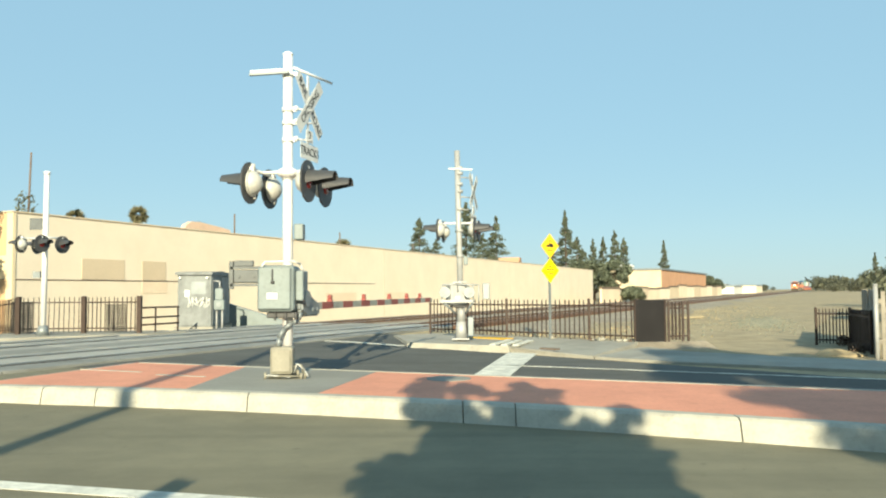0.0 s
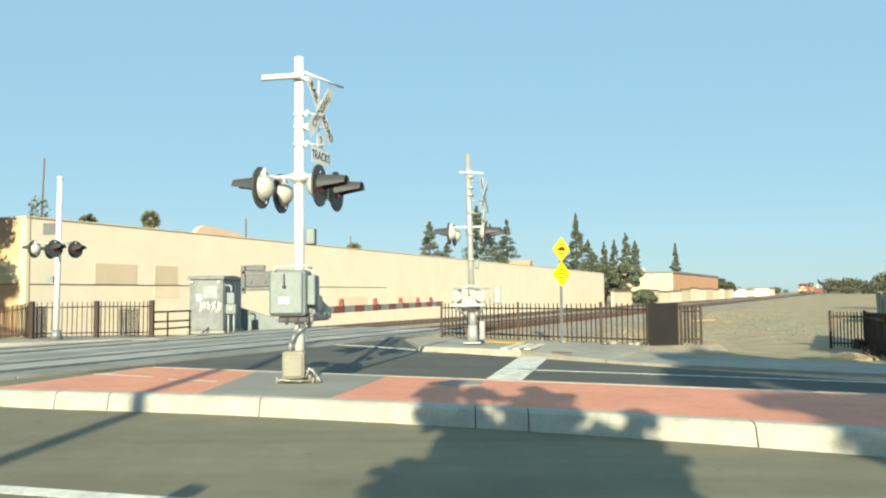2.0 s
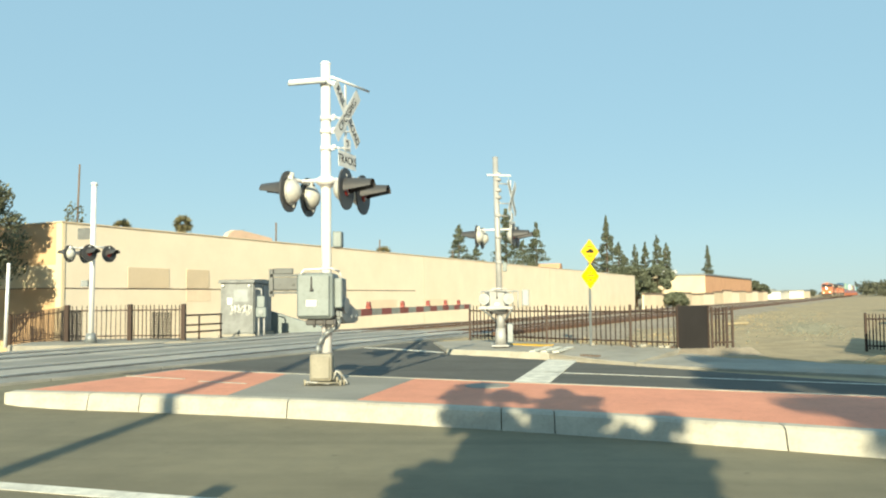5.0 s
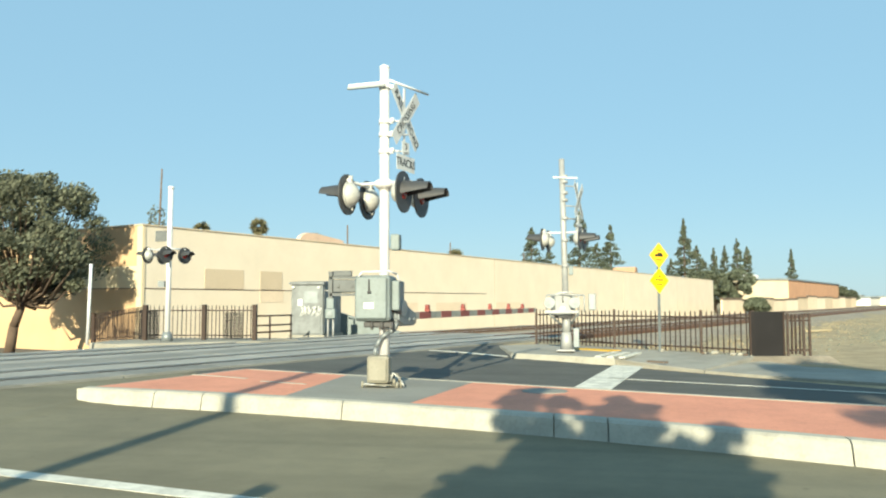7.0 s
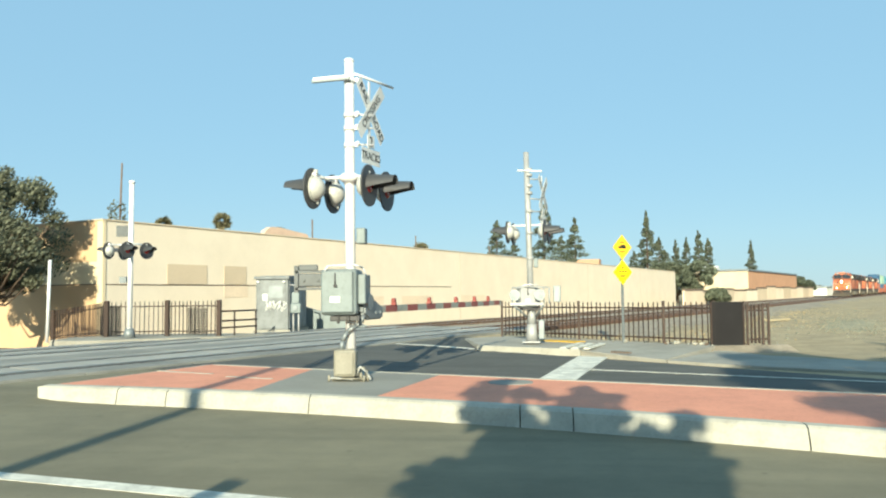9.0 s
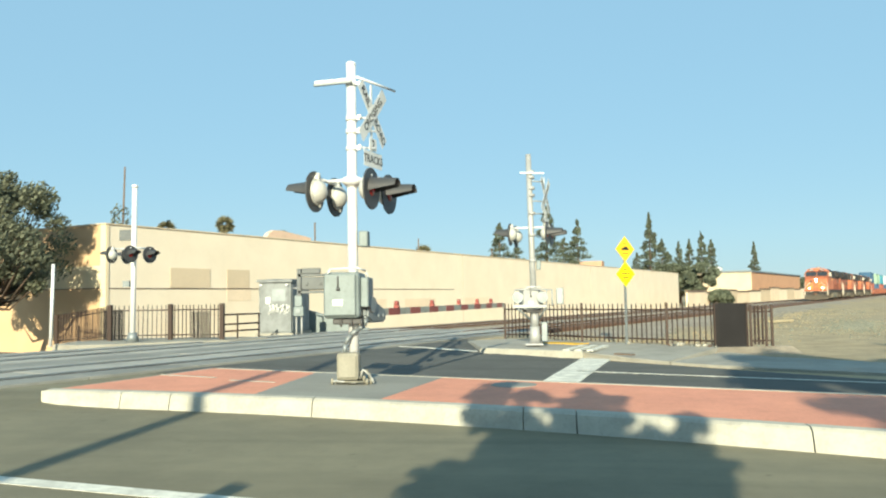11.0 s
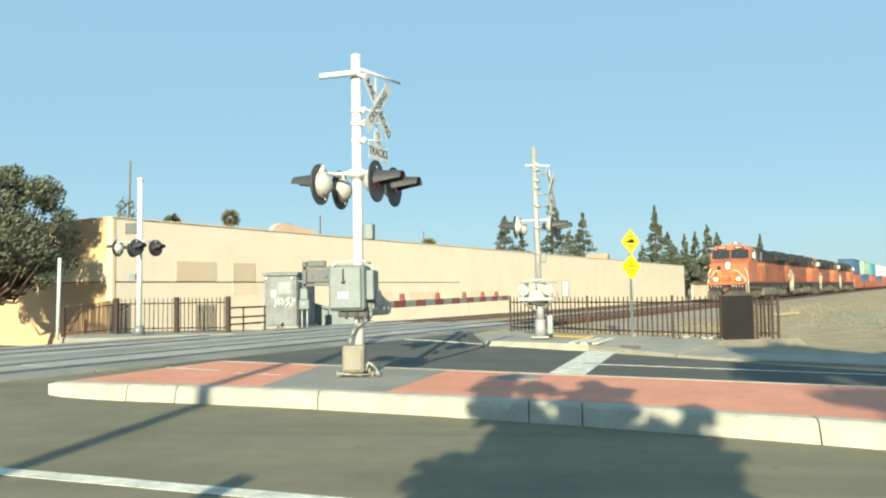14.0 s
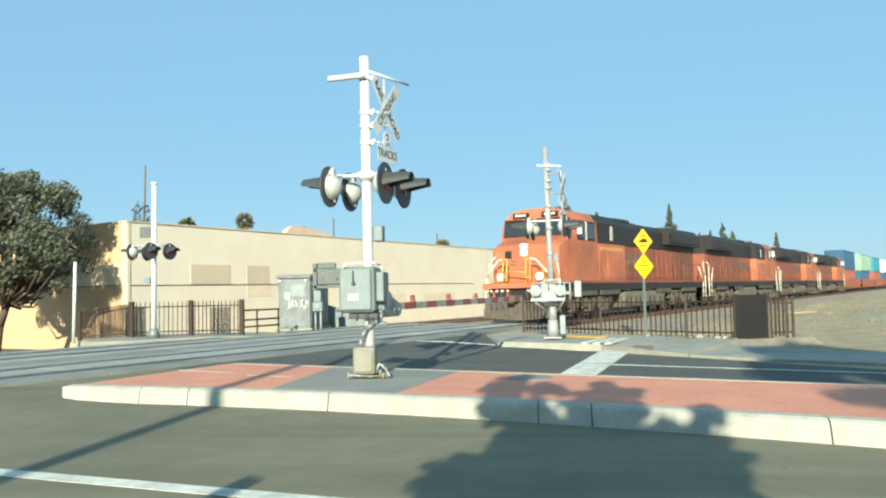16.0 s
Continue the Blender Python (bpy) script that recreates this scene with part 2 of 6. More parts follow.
def rod(bm, a, b, r, r2=None, seg=12, smooth=True, mi=0):
    a, b = Vector(a), Vector(b)
    d = b - a
    m = Matrix.Translation((a + b) / 2) @ d.to_track_quat("Z", "Y").to_matrix().to_4x4()
    q = bmesh.ops.create_cone(bm, cap_ends=True, segments=seg, radius1=r, radius2=r if r2 is None else r2, depth=d.length, matrix=m)
    for f in {f for v in q["verts"] for f in v.link_faces}:
        f.smooth = smooth and len(f.verts) == 4
        f.material_index = mi
    return bm


def pipe(bm, pts, r, seg=8):
    for a, b in zip(pts, pts[1:]):
        rod(bm, a, b, r, seg=seg)
    return bm


def prism(bm, pts, z0, z1, mi=0):
    """An outline, counter-clockwise seen from above, drawn up from z0 to z1."""
    lo = [bm.verts.new((x, y, z0)) for x, y in pts]
    hi = [bm.verts.new((x, y, z1)) for x, y in pts]
    fs = [bm.faces.new(hi), bm.faces.new(lo[::-1])]
    for i in range(len(pts)):
        j = (i + 1) % len(pts)
        fs.append(bm.faces.new((lo[i], lo[j], hi[j], hi[i])))
    for f in fs:
        f.material_index = mi
    return bm


def extrude_profile(bm, prof, x0, x1, mi=0):
    """A profile in y, z drawn along x."""
    a = [bm.verts.new((x0, y, z)) for y, z in prof]
    b = [bm.verts.new((x1, y, z)) for y, z in prof]
    fs = [bm.faces.new(a[::-1]), bm.faces.new(b)]
    for i in range(len(prof)):
        j = (i + 1) % len(prof)
        fs.append(bm.faces.new((a[i], a[j], b[j], b[i])))
    for f in fs:
        f.material_index = mi
    bmesh.ops.recalc_face_normals(bm, faces=fs)
    return bm


def words(text, size, m, parent, material, name="lettering"):
    cu = bpy.data.curves.new(name, "FONT")
    cu.body, cu.size, cu.extrude, cu.align_x, cu.align_y = text, size, 0.002, "CENTER", "CENTER"
    tmp = bpy.data.objects.new("tmp", cu)
    scene.collection.objects.link(tmp)
    me = bpy.data.meshes.new_from_object(tmp.evaluated_get(bpy.context.evaluated_depsgraph_get()))
    bpy.data.objects.remove(tmp)
    me.materials.clear()
    me.materials.append(material)
    ob = new(name, me)
    ob.parent = parent
    ob.matrix_basis = m
    return ob


def basis(o, x, y, z):
    """A pose from its origin and axes."""
    m = Matrix((Vector(x), Vector(y), Vector(z))).transposed().to_4x4()
    m.translation = Vector(o)
    return m


# ---- the plan ----
TRACK_A = radians(25.0)                         # the rails run this far to the right of +y
TU = Vector((math.sin(TRACK_A), math.cos(TRACK_A), 0))
TN = Vector((math.cos(TRACK_A), -math.sin(TRACK_A), 0))
TRACKS = (-14.5, -19.0)                         # distance of each track's middle along TN
RAIL_Z = 0.16
ST_A = radians(-19.5)                           # the street runs this far round from +x
SD = Vector((math.cos(ST_A), math.sin(ST_A), 0))
SA = Vector((-math.sin(ST_A), math.cos(ST_A), 0))
FACE_A = radians(-10.5)                         # the signals face this far round from +x
FD = Vector((math.cos(FACE_A), math.sin(FACE_A), 0))
FA = Vector((-math.sin(FACE_A), math.cos(FACE_A), 0))
SIGN_D = Vector((math.cos(radians(-15)), math.sin(radians(-15)), 0))


TRACK_FRAME = Matrix(((TU.x, -TN.x, 0, 0), (TU.y, -TN.y, 0, 0), (0, 0, 1, 0), (0, 0, 0, 1)))     # x along the rails, y away from the street's near side


def on_track(s, n, z=0.0):
    return TU * s + TN * n + Vector((0, 0, z))


def smooth(a, b, v):
    k = min(1, max(0, (v - a) / (b - a)))
    return k * k * (3 - 2 * k)


def ground_z(x, y):
    n = TN.x * x + TN.y * y
    s = TU.x * x + TU.y * y
    z = 0.1 * smooth(-9.5, -12.5, n)
    z -= 0.75 * smooth(-21.0, -24.0, n)
    return z


def kerb_y(x):
    return 9.04 - 0.394 * x - 0.0168 * x * x


def back_y(x):
    return 12.07 - 0.42 * x


def sheet(name, xs, ys, zf, material, label, category="ground"):
    bm = bmesh.new()
    g = [[bm.verts.new((x, y, zf(x, y))) for x in xs] for y in ys]
    for j in range(len(ys) - 1):
        for i in range(len(xs) - 1):
            bm.faces.new((g[j][i], g[j][i + 1], g[j + 1][i + 1], g[j + 1][i])).smooth = True
    return tagged(part(name, bm, material), label, category, kind="structure")


def ribbon(name, x0, x1, lo, hi, z, material, label, category="ground", steps=40, thick=0.02, across=1):
    """A strip on the ground between two lines y = lo(x) and y = hi(x)."""
    bm = bmesh.new()
    rows = []
    for i in range(steps + 1):
        x = x0 + (x1 - x0) * i / steps
        ys = [lo(x) + (hi(x) - lo(x)) * k / across for k in range(across + 1)]
        zs = [z(x, y) if callable(z) else z for y in ys]
        rows.append([bm.verts.new(p) for p in [(x, ys[0], zs[0] - thick)] + [(x, y, q) for y, q in zip(ys, zs)] + [(x, ys[-1], zs[-1] - thick)]])
    for a, b in zip(rows, rows[1:]):
        for k in range(len(a) - 1):
            bm.faces.new((a[k], b[k], b[k + 1], a[k + 1]))
    bmesh.ops.recalc_face_normals(bm, faces=bm.faces)
    return tagged(part(name, bm, material), label, category, kind="structure")


def slab(name, pts, z0, z1, material, label, category="ground", bevel=0.0):
    bm = prism(bmesh.new(), pts, z0, z1)
    if bevel:
        bmesh.ops.bevel(bm, geom=[e for e in bm.edges if all(v.co.z > z1 - 1e-4 for v in e.verts)], offset=bevel, segments=2, affect="EDGES")
    return tagged(part(name, bm, material), label, category, kind="structure")


# ---- ground, road and median ----
def span(*parts):
    out = []
    for a, b, n in parts:
        out += [a + (b - a) * i / n for i in range(n)]
    return out + [parts[-1][1]]


sheet("ground", span((-2500, -200, 6), (-200, -40, 8), (-40, 60, 100), (60, 300, 12), (300, 2500, 6)),
      span((-600, -30, 6), (-30, 80, 110), (80, 300, 12), (300, 2500, 8)),
      lambda x, y: ground_z(x, y) - 0.03, M_DIRT, "dry sandy dirt ground beside the railway")
ribbon("road", -60, 30, lambda x: -30.0, lambda x: kerb_y(max(-8, min(x, 9))) + 0.1 if x > -6.7 else 13 - 0.42 * x, lambda x, y: ground_z(x, y), M_ASPHALT, "worn olive-grey asphalt road", "road", steps=180, thick=0.05, across=60)


def far_edge(x):
    return 20.9 - 1.02 * (x + 0.9) if x > -0.9 else 25.0 - 0.5 * (x + 0.9)


ribbon("road_far_lane", -30, 24, lambda x: back_y(min(x, 9)) - 0.15, lambda x: max(far_edge(x), 12.9 - 0.3 * (x - 7), back_y(min(x, 9))), lambda x, y: ground_z(x, y) + 0.006, M_DARK_ASPHALT,
       "dark asphalt far lane before the rail crossing", "road", steps=162, thick=0.05, across=30)


def median():
    base = thing("median", "raised median with cream kerb and red paving", "median", kind="structure")
    # kerb stones
    cuts = [-6.85, -5.55, -4.75, -2.6, 0.05, 0.62, 2.72, 4.6, 6.6, 9.0, 12]
    for a, b in zip(cuts, cuts[1:]):
        bm = bmesh.new()
        rows = []
        for i in range(9):
            x = a + 0.006 + (b - a - 0.012) * i / 8
            y = kerb_y(min(x, 9))
            prof = [(-0.07, -0.03), (-0.02, 0.14), (0.0, 0.19), (0.05, 0.22), (0.2, 0.225), (0.2, -0.03)]
            rows.append([bm.verts.new((x, y + p, z)) for p, z in prof])
        for r0, r1 in zip(rows, rows[1:]):
            for k in range(len(prof) - 1):
                bm.faces.new((r0[k], r1[k], r1[k + 1], r0[k + 1]))
        bm.faces.new(rows[0])
        bm.faces.new(rows[-1][::-1])
        bmesh.ops.recalc_face_normals(bm, faces=bm.faces)
        part("kerb_stone", bm, M_KERB, base, "cream painted concrete kerb")
    def top(name, x0l, x0h, x1l, x1h, material, z, label):
        bm = bmesh.new()
        n = 24
        rows = []
        for i in range(n + 1):
            k = i / n
            xl, xh = x0l + (x1l - x0l) * k, x0h + (x1h - x0h) * k
            rows.append([bm.verts.new(p) for p in ((xl, kerb_y(xl) + 0.18, z), (xh, back_y(xh), z), (xh, back_y(xh), 0))])
        for a, b in zip(rows, rows[1:]):
            for j in range(2):
                bm.faces.new((a[j], b[j], b[j + 1], a[j + 1]))
        bmesh.ops.recalc_face_normals(bm, faces=bm.faces)
        part(name, bm, material, base, label)
    top("paving", -6.8, -5.75, -3.55, -3.55, M_RED, 0.215, "faded red stamped paving")
    top("cement_patch", -3.55, -3.55, -1.75, -1.25, M_GREY, 0.216, "grey cement patch round the signal mast")
    top("paving", -1.75, -1.25, 9.0, 9.0, M_RED, 0.215, "faded red stamped paving")
    # nose at the crossing
    bm = prism(bmesh.new(), [(-6.9, kerb_y(-6.9) + 0.0), (-6.75, kerb_y(-6.75) + 0.02), (-5.7, back_y(-5.7)), (-5.85, back_y(-5.85) + 0.02)], -0.03, 0.21)
    part("nose_kerb", bm, M_KERB, base)
    # the cream back edge
    bm = bmesh.new()
    n = 24
    for i in range(n):
        x0, x1 = -5.7 + 14.7 * i / n, -5.7 + 14.7 * (i + 1) / n
        box(bm, 0, (Vector((x1, back_y(x1))) - Vector((x0, back_y(x0)))).length, -0.04, 0.05, -0.02, 0.222, pose(x0, back_y(x0), 0, 0, 0, math.degrees(math.atan(-0.42))))
    part("back_kerb", bm, M_KERB, base)
    # pale scored marks in the paving
    bm = bmesh.new()
    for a, b in (((-6.2, 13.25), (-5.0, 12.7)), ((-4.6, 12.3), (-3.75, 11.95))):
        d = Vector(b) - Vector(a)
        box(bm, 0, d.length, -0.03, 0.03, 0.2, 0.222, pose(a[0], a[1], 0, 0, 0, math.degrees(math.atan2(d.y, d.x))))
    part("pale_joint", bm, M_KERB, base)


median()
ribbon("edge_line", -14, 9, lambda x: 5.16 - 0.255 * x, lambda x: 5.37 - 0.255 * x, lambda x, y: ground_z(x, y) + 0.008, M_WHITE, "worn white painted edge line", "road marking", thick=0.004)
slab("stop_line", [(0.3, 13.95), (0.9, 13.75), (1.86, 18.55), (1.24, 18.95)], -0.02, 0.016, M_WHITE, "wide worn white painted stop line", "road marking")
ribbon("lane_line", 0.95, 12, lambda x: 15.62 - 0.48 * (x - 1.23) - 0.05, lambda x: 15.62 - 0.48 * (x - 1.23) + 0.06, 0.016, M_WHITE, "thin white painted lane line", "road marking", thick=0.004)
ribbon("gutter_line", -3.6, -1.35, lambda x: 21.0 - 0.4 * (x + 0.9), lambda x: 21.25 - 0.4 * (x + 0.9), lambda x, y: ground_z(x, y) + 0.016, M_WHITE, "white painted line at the crossing", "road marking", thick=0.004)

cover = tagged(part("manhole_cover", rod(bmesh.new(), (-0.12, 11.5, 0.2), (-0.12, 11.5, 0.224), 0.32, seg=28), M_GREY), "dark round cover set in the red paving", "manhole cover")
# far pavement with its kerb and ramp
slab("pavement", [(-1.2, 20.95), (-0.6, 20.55), (1.3, 19.35), (2.6, 17.95), (3.0, 17.55), (4.75, 20.7), (1.4, 24.0), (-0.6, 25.6), (-1.9, 24.6)],
     -0.05, 0.13, M_WALK, "pale concrete pavement beside the crossing", "pavement", bevel=0.03)
for v in bpy.data.objects["pavement"].data.vertices:     # the kerb dips to the driveway
    if v.co.z > 0.05:
        v.co.z -= 0.095 * smooth(19.6, 17.8, v.co.y)
slab("driveway_apron", [(3.02, 17.53), (4.4, 16.15), (7.4, 14.2), (16, 10.2), (16.9, 11.9), (10.0, 15.2), (7.2, 17.1), (5.4, 18.9), (4.8, 20.6)],
     -0.05, 0.025, M_WALK, "pale concrete driveway apron of the dirt lot", "pavement", bevel=0.01)
slab("pavement_kerb", [(-1.25, 20.9), (-0.62, 20.45), (1.28, 19.22), (1.34, 19.36), (-0.56, 20.62), (-1.15, 21.05)], -0.02, 0.145, M_KERB, "cream concrete kerb of the far pavement", "kerb", bevel=0.03)
slab("tactile_strip", [(0.35, 23.2), (1.3, 22.4), (1.65, 22.75), (0.7, 23.55)], 0.1, 0.137, M_YELLOW_PAINT, "worn yellow tactile strip on the pavement", "paving")
for i in range(3):
    dx = 0.28 * i
    slab("ramp_mark", [(0.85 + dx, 20.15 - 0.12 * i), (1.0 + dx, 20.1 - 0.12 * i), (1.55 + dx, 22.0 - 0.12 * i), (1.4 + dx, 22.05 - 0.12 * i)], 0.1, 0.136, M_WHITE, "white painted ramp stripe", "road marking")
slab("drain_cover", [(1.95, 18.75), (2.3, 18.4), (2.4, 18.52), (2.05, 18.87)], 0.1, 0.136, M_SEAM, "dark slot of a kerb drain", "drain")
slab("left_pavement", [(-14.6, 23.3), (-13.4, 22.7), (-12.6, 23.2), (-9.6, 25.0), (-8.9, 26.6), (-9.8, 27.2), (-13.6, 27), (-14.9, 25.0)], -0.1, 0.2, M_WALK, "grey concrete pavement corner beside the crossing", "pavement", bevel=0.03)


# ---- railway ----
def railway():
    bm = bmesh.new()
    prof = [(-24.0, -0.6), (-21.6, 0.08), (-12.6, 0.08), (-11.6, -0.02)]
    rows = []
    for s in span((26.6, 120, 60), (120, 700, 12)):
        row = []
        for n, z in prof:
            p = on_track(s, n)
            row.append(bm.verts.new((p.x, p.y, z + 0.02 + 0.03 * noise.noise((s * 0.7, n, 0)))))
        rows.append(row)
    for a, b in zip(rows, rows[1:]):
        for k in range(3):
            bm.faces.new((a[k], b[k], b[k + 1], a[k + 1]))
    bmesh.ops.recalc_face_normals(bm, faces=bm.faces)
    tagged(part("ballast_bed", bm, M_BALLAST), "grey-brown stone ballast under the rails", "ballast", kind="structure")
    bm = bmesh.new()
    rows = []
    for s in span((27, 120, 90), (120, 500, 30)):
        w = -8.6 + 1.3 * noise.noise((s * 0.16, 7.0, 0)) + 0.5 * noise.noise((s * 0.7, 2.0, 0))
        row = []
        for n in (-11.75, -11.0, -10.0, w):
            p = on_track(s, n)
            row.append(bm.verts.new((p.x, p.y, ground_z(p.x, p.y) - 0.024 + (0.03 if n < -9.9 else 0.0))))
        rows.append(row)
    for a, b in zip(rows, rows[1:]):
        for k in range(3):
            bm.faces.new((a[k], b[k], b[k + 1], a[k + 1]))
    bmesh.ops.recalc_face_normals(bm, faces=bm.faces)
    tagged(part("gravel_shoulder", bm, M_BALLAST), "grey gravel shoulder spilling from the track bed", "gravel", kind="structure")
    ang = 90 - math.degrees(TRACK_A)
    for n0 in TRACKS:
        t = thing("railway_track", "railway track with rusty rails on timber ties", "railway track", group="railway tracks")
        for side in (-0.76, 0.76):
            prof = [(-0.07, -0.17), (0.07, -0.17), (0.07, -0.15), (0.012, -0.13), (0.012, -0.04), (0.036, -0.03), (0.036, 0), (-0.036, 0), (-0.036, -0.03), (-0.012, -0.04), (-0.012, -0.13), (-0.07, -0.15)]
            b2 = extrude_profile(bmesh.new(), prof, -60, 700)
            o = part("rail", b2, M_RAIL, t, "rusty steel rail")
            o.matrix_basis = Matrix.Translation(on_track(0, n0 + side, RAIL_Z + 0.02)) @ pose(0, 0, 0, 0, 0, ang)
            b3 = box(bmesh.new(), 26.6, 700, -0.03, 0.03, -0.004, 0.003)
            box(b3, -60, 26.59, -0.04, 0.04, -0.034, 0.004, bevel=0.004)
            o = part("rail_head", b3, M_RAILTOP, t, "polished running surface")
            o.matrix_basis = Matrix.Translation(on_track(0, n0 + side, RAIL_Z + 0.022)) @ pose(0, 0, 0, 0, 0, ang)
        me = bpy.data.meshes.new("tie")
        b4 = box(bmesh.new(), -0.11, 0.11, -1.3, 1.3, -0.12, 0.03, bevel=0.012)
        b4.to_mesh(me)
        b4.free()
        me.materials.append(M_TIE)
        for i in range(140):
            s = 27.5 + i * 0.56
            piece("tie", me, t, Matrix.Translation(on_track(s, n0 + random.uniform(-0.04, 0.04), 0.1)) @ pose(0, 0, 0, 0, 0, ang + random.uniform(-0.6, 0.6)))
    verts, faces = [], []
    for n0 in TRACKS:
        for i in range(420):
            o = on_track(106 + i * 0.56, n0, 0.1)
            k = len(verts)
            for a in (-0.11, 0.11):
                for b in (-1.3, 1.3):
                    for z in (-0.1, 0.03):
                        p = o + TU * a + TN * b
                        verts.append((p.x, p.y, p.z + z))
            faces += [(k, k + 1, k + 3, k + 2), (k + 4, k + 6, k + 7, k + 5), (k, k + 4, k + 5, k + 1), (k + 2, k + 3, k + 7, k + 6), (k + 1, k + 5, k + 7, k + 3)]
    me = bpy.data.meshes.new("far_ties")
    me.from_pydata(verts, [], faces)
    me.materials.append(M_TIE)
    tagged(new("far_ties", me), "timber ties far along the railway", "ties", kind="stuff")
    # concrete panels of the crossing
    cr = thing("crossing_surface", "grey concrete panels of the level crossing with dark flangeways", "level crossing", kind="structure")
    strips = [(-12.75, -13.62), (-13.84, -15.16), (-15.38, -16.15), (-16.2, -17.3), (-17.35, -18.12), (-18.34, -19.66), (-19.88, -20.9)]
    for a, b in strips:
        s = -20.2
        surface = M_CROSS_ASPHALT if a in (-12.75, -16.2) else M_PANEL
        while s < 26.4:
            q = box(bmesh.new(), s + 0.012, s + 2.43, min(-a, -b), max(-a, -b), -0.1, RAIL_Z - 0.006 + random.uniform(-0.006, 0.006), bevel=0.012)
            o = part("panel", q, surface, cr)
            o.matrix_basis = TRACK_FRAME
            s += 2.44
    # rust-brown bar added to draw the dark band along the near shoulder
    rl = thing("spare_rail", "long rust-brown bar along the near track shoulder", "rail")
    q = bmesh.new()
    box(q, 26.5, 420, 12.2, 12.42, 0.0, 0.22, bevel=0.01)
    o = part("rail_bar", q, M_RAIL, rl)
    o.matrix_basis = TRACK_FRAME


railway()


# ---- the long building ----
W_A = radians(21.9)
WU = Vector((math.sin(W_A), math.cos(W_A), 0))
WL = Vector((-math.cos(W_A), math.sin(W_A), 0))
CORNER = Vector((-16.99, 30.6, 0))
W_TOP, W_LEN = 4.62, 105.0
W_FRAME = Matrix(((WU.x, WL.x, 0, CORNER.x), (WU.y, WL.y, 0, CORNER.y), (0, 0, 1, 0), (0, 0, 0, 1)))   # x along the wall, y into the building


def wbox(bm, x0, x1, y0, y1, z0, z1, **k):
    return box(bm, x0, x1, -y1, -y0, z0, z1, **k)


def warehouse():
    w = thing("warehouse", "long low cream stucco warehouse with a flat roof", "building", W_FRAME)
    D = -14.0
    part("wall", wbox(bmesh.new(), 0.02, W_LEN, -0.3, 0, -2.0, W_TOP), M_WALL, w, "cream stucco side wall")
    part("wall", wbox(bmesh.new(), 0, 0.3, D, -0.31, -1.5, 2.04), M_ORANGE, w, "orange-tan stucco end wall")
    part("wall", wbox(bmesh.new(), 0.0, 0.3, D, -0.31, 2.045, 2.96), M_PALE, w, "pale yellow painted band")
    part("wall", wbox(bmesh.new(), 0, 0.3, D, -0.31, 2.965, W_TOP), M_ORANGE, w, "orange-tan stucco end wall")
    part("wall", wbox(bmesh.new(), W_LEN, W_LEN + 0.3, D, 0, -2.0, W_TOP), M_WALL, w, "cream stucco end wall")
    part("roof", wbox(bmesh.new(), 0.3, W_LEN, D, -0.3, W_TOP - 0.5, W_TOP - 0.35), M_GREY, w)
    bm = wbox(bmesh.new(), -0.05, W_LEN + 0.3, -0.34, 0.05, W_TOP, W_TOP + 0.06, bevel=0.01)
    wbox(bm, -0.05, 0.34, D, -0.35, W_TOP, W_TOP + 0.06)
    part("coping", bm, M_WALLPATCH, w, "thin metal roof edge")
    part("corner_trim", wbox(bmesh.new(), -0.03, 0.14, -0.3, 0.03, -1.0, W_TOP - 0.01, bevel=0.01), M_PALE, w, "pale corner downpipe")
    part("seam", wbox(bmesh.new(), 0.15, 30.2, 0.001, 0.012, 2.0, 2.05), M_SEAM, w, "dark horizontal stucco joint")
    part("seam", wbox(bmesh.new(), -0.012, -0.001, D, -0.31, 2.02, 2.06), M_SEAM, w)
    part("wall_panel", wbox(bmesh.new(), 3.35, 5.75, 0.001, 0.02, 2.07, 2.95), M_WALLPATCH, w, "tan filled-in window")
    part("wall_panel", wbox(bmesh.new(), 6.85, 8.4, 0.001, 0.02, 2.07, 2.95), M_WALLPATCH, w, "tan filled-in window")
    part("paint_patch", wbox(bmesh.new(), 6.85, 8.5, 0.001, 0.016, 1.45, 1.99), M_PATCH, w, "pale overpainted patch")
    for s in (31.6, 62.0, 84):
        part("joint", wbox(bmesh.new(), s, s + 0.05, 0.001, 0.01, -1.2, W_TOP - 0.02), M_WALLPATCH, w)
    for s0, s1 in ((19.0, 21.0), (23.2, 27.4), (31.8, 36)):
        part("paint_patch", wbox(bmesh.new(), s0, s1, 0.001, 0.008, 0.6, 1.4), M_PATCH, w, "pale overpainted patch")
    bm = bmesh.new()                            # curved gable screen on the roof
    pts = [(11.0, W_TOP - 0.4), (14.9, W_TOP - 0.4), (14.9, W_TOP + 0.34), (14.6, W_TOP + 0.4), (12.3, W_TOP + 0.62), (11.7, W_TOP + 0.6), (11.3, W_TOP + 0.42), (11.05, W_TOP + 0.12)]
    fr, bk = [bm.verts.new((x, 1.2, z)) for x, z in pts], [bm.verts.new((x, 1.5, z)) for x, z in pts]
    bm.faces.new(fr)
    bm.faces.new(bk[::-1])
    for k in range(len(pts)):
        bm.faces.new((fr[k - 1], bk[k - 1], bk[k], fr[k]))
    bmesh.ops.recalc_face_normals(bm, faces=bm.faces)
    part("roof_screen", bm, M_TERRACOTTA_PALE, w, "pale terracotta gable screen on the roof")
    for s, h in ((15.0, 1.25), (26.8, 1.0), (39, 0.9)):
        part("vent_pipe", rod(bmesh.new(), (s, 1.0, W_TOP - 0.4), (s, 1.0, W_TOP + h), 0.045, seg=8), M_SEAM, w)


warehouse()


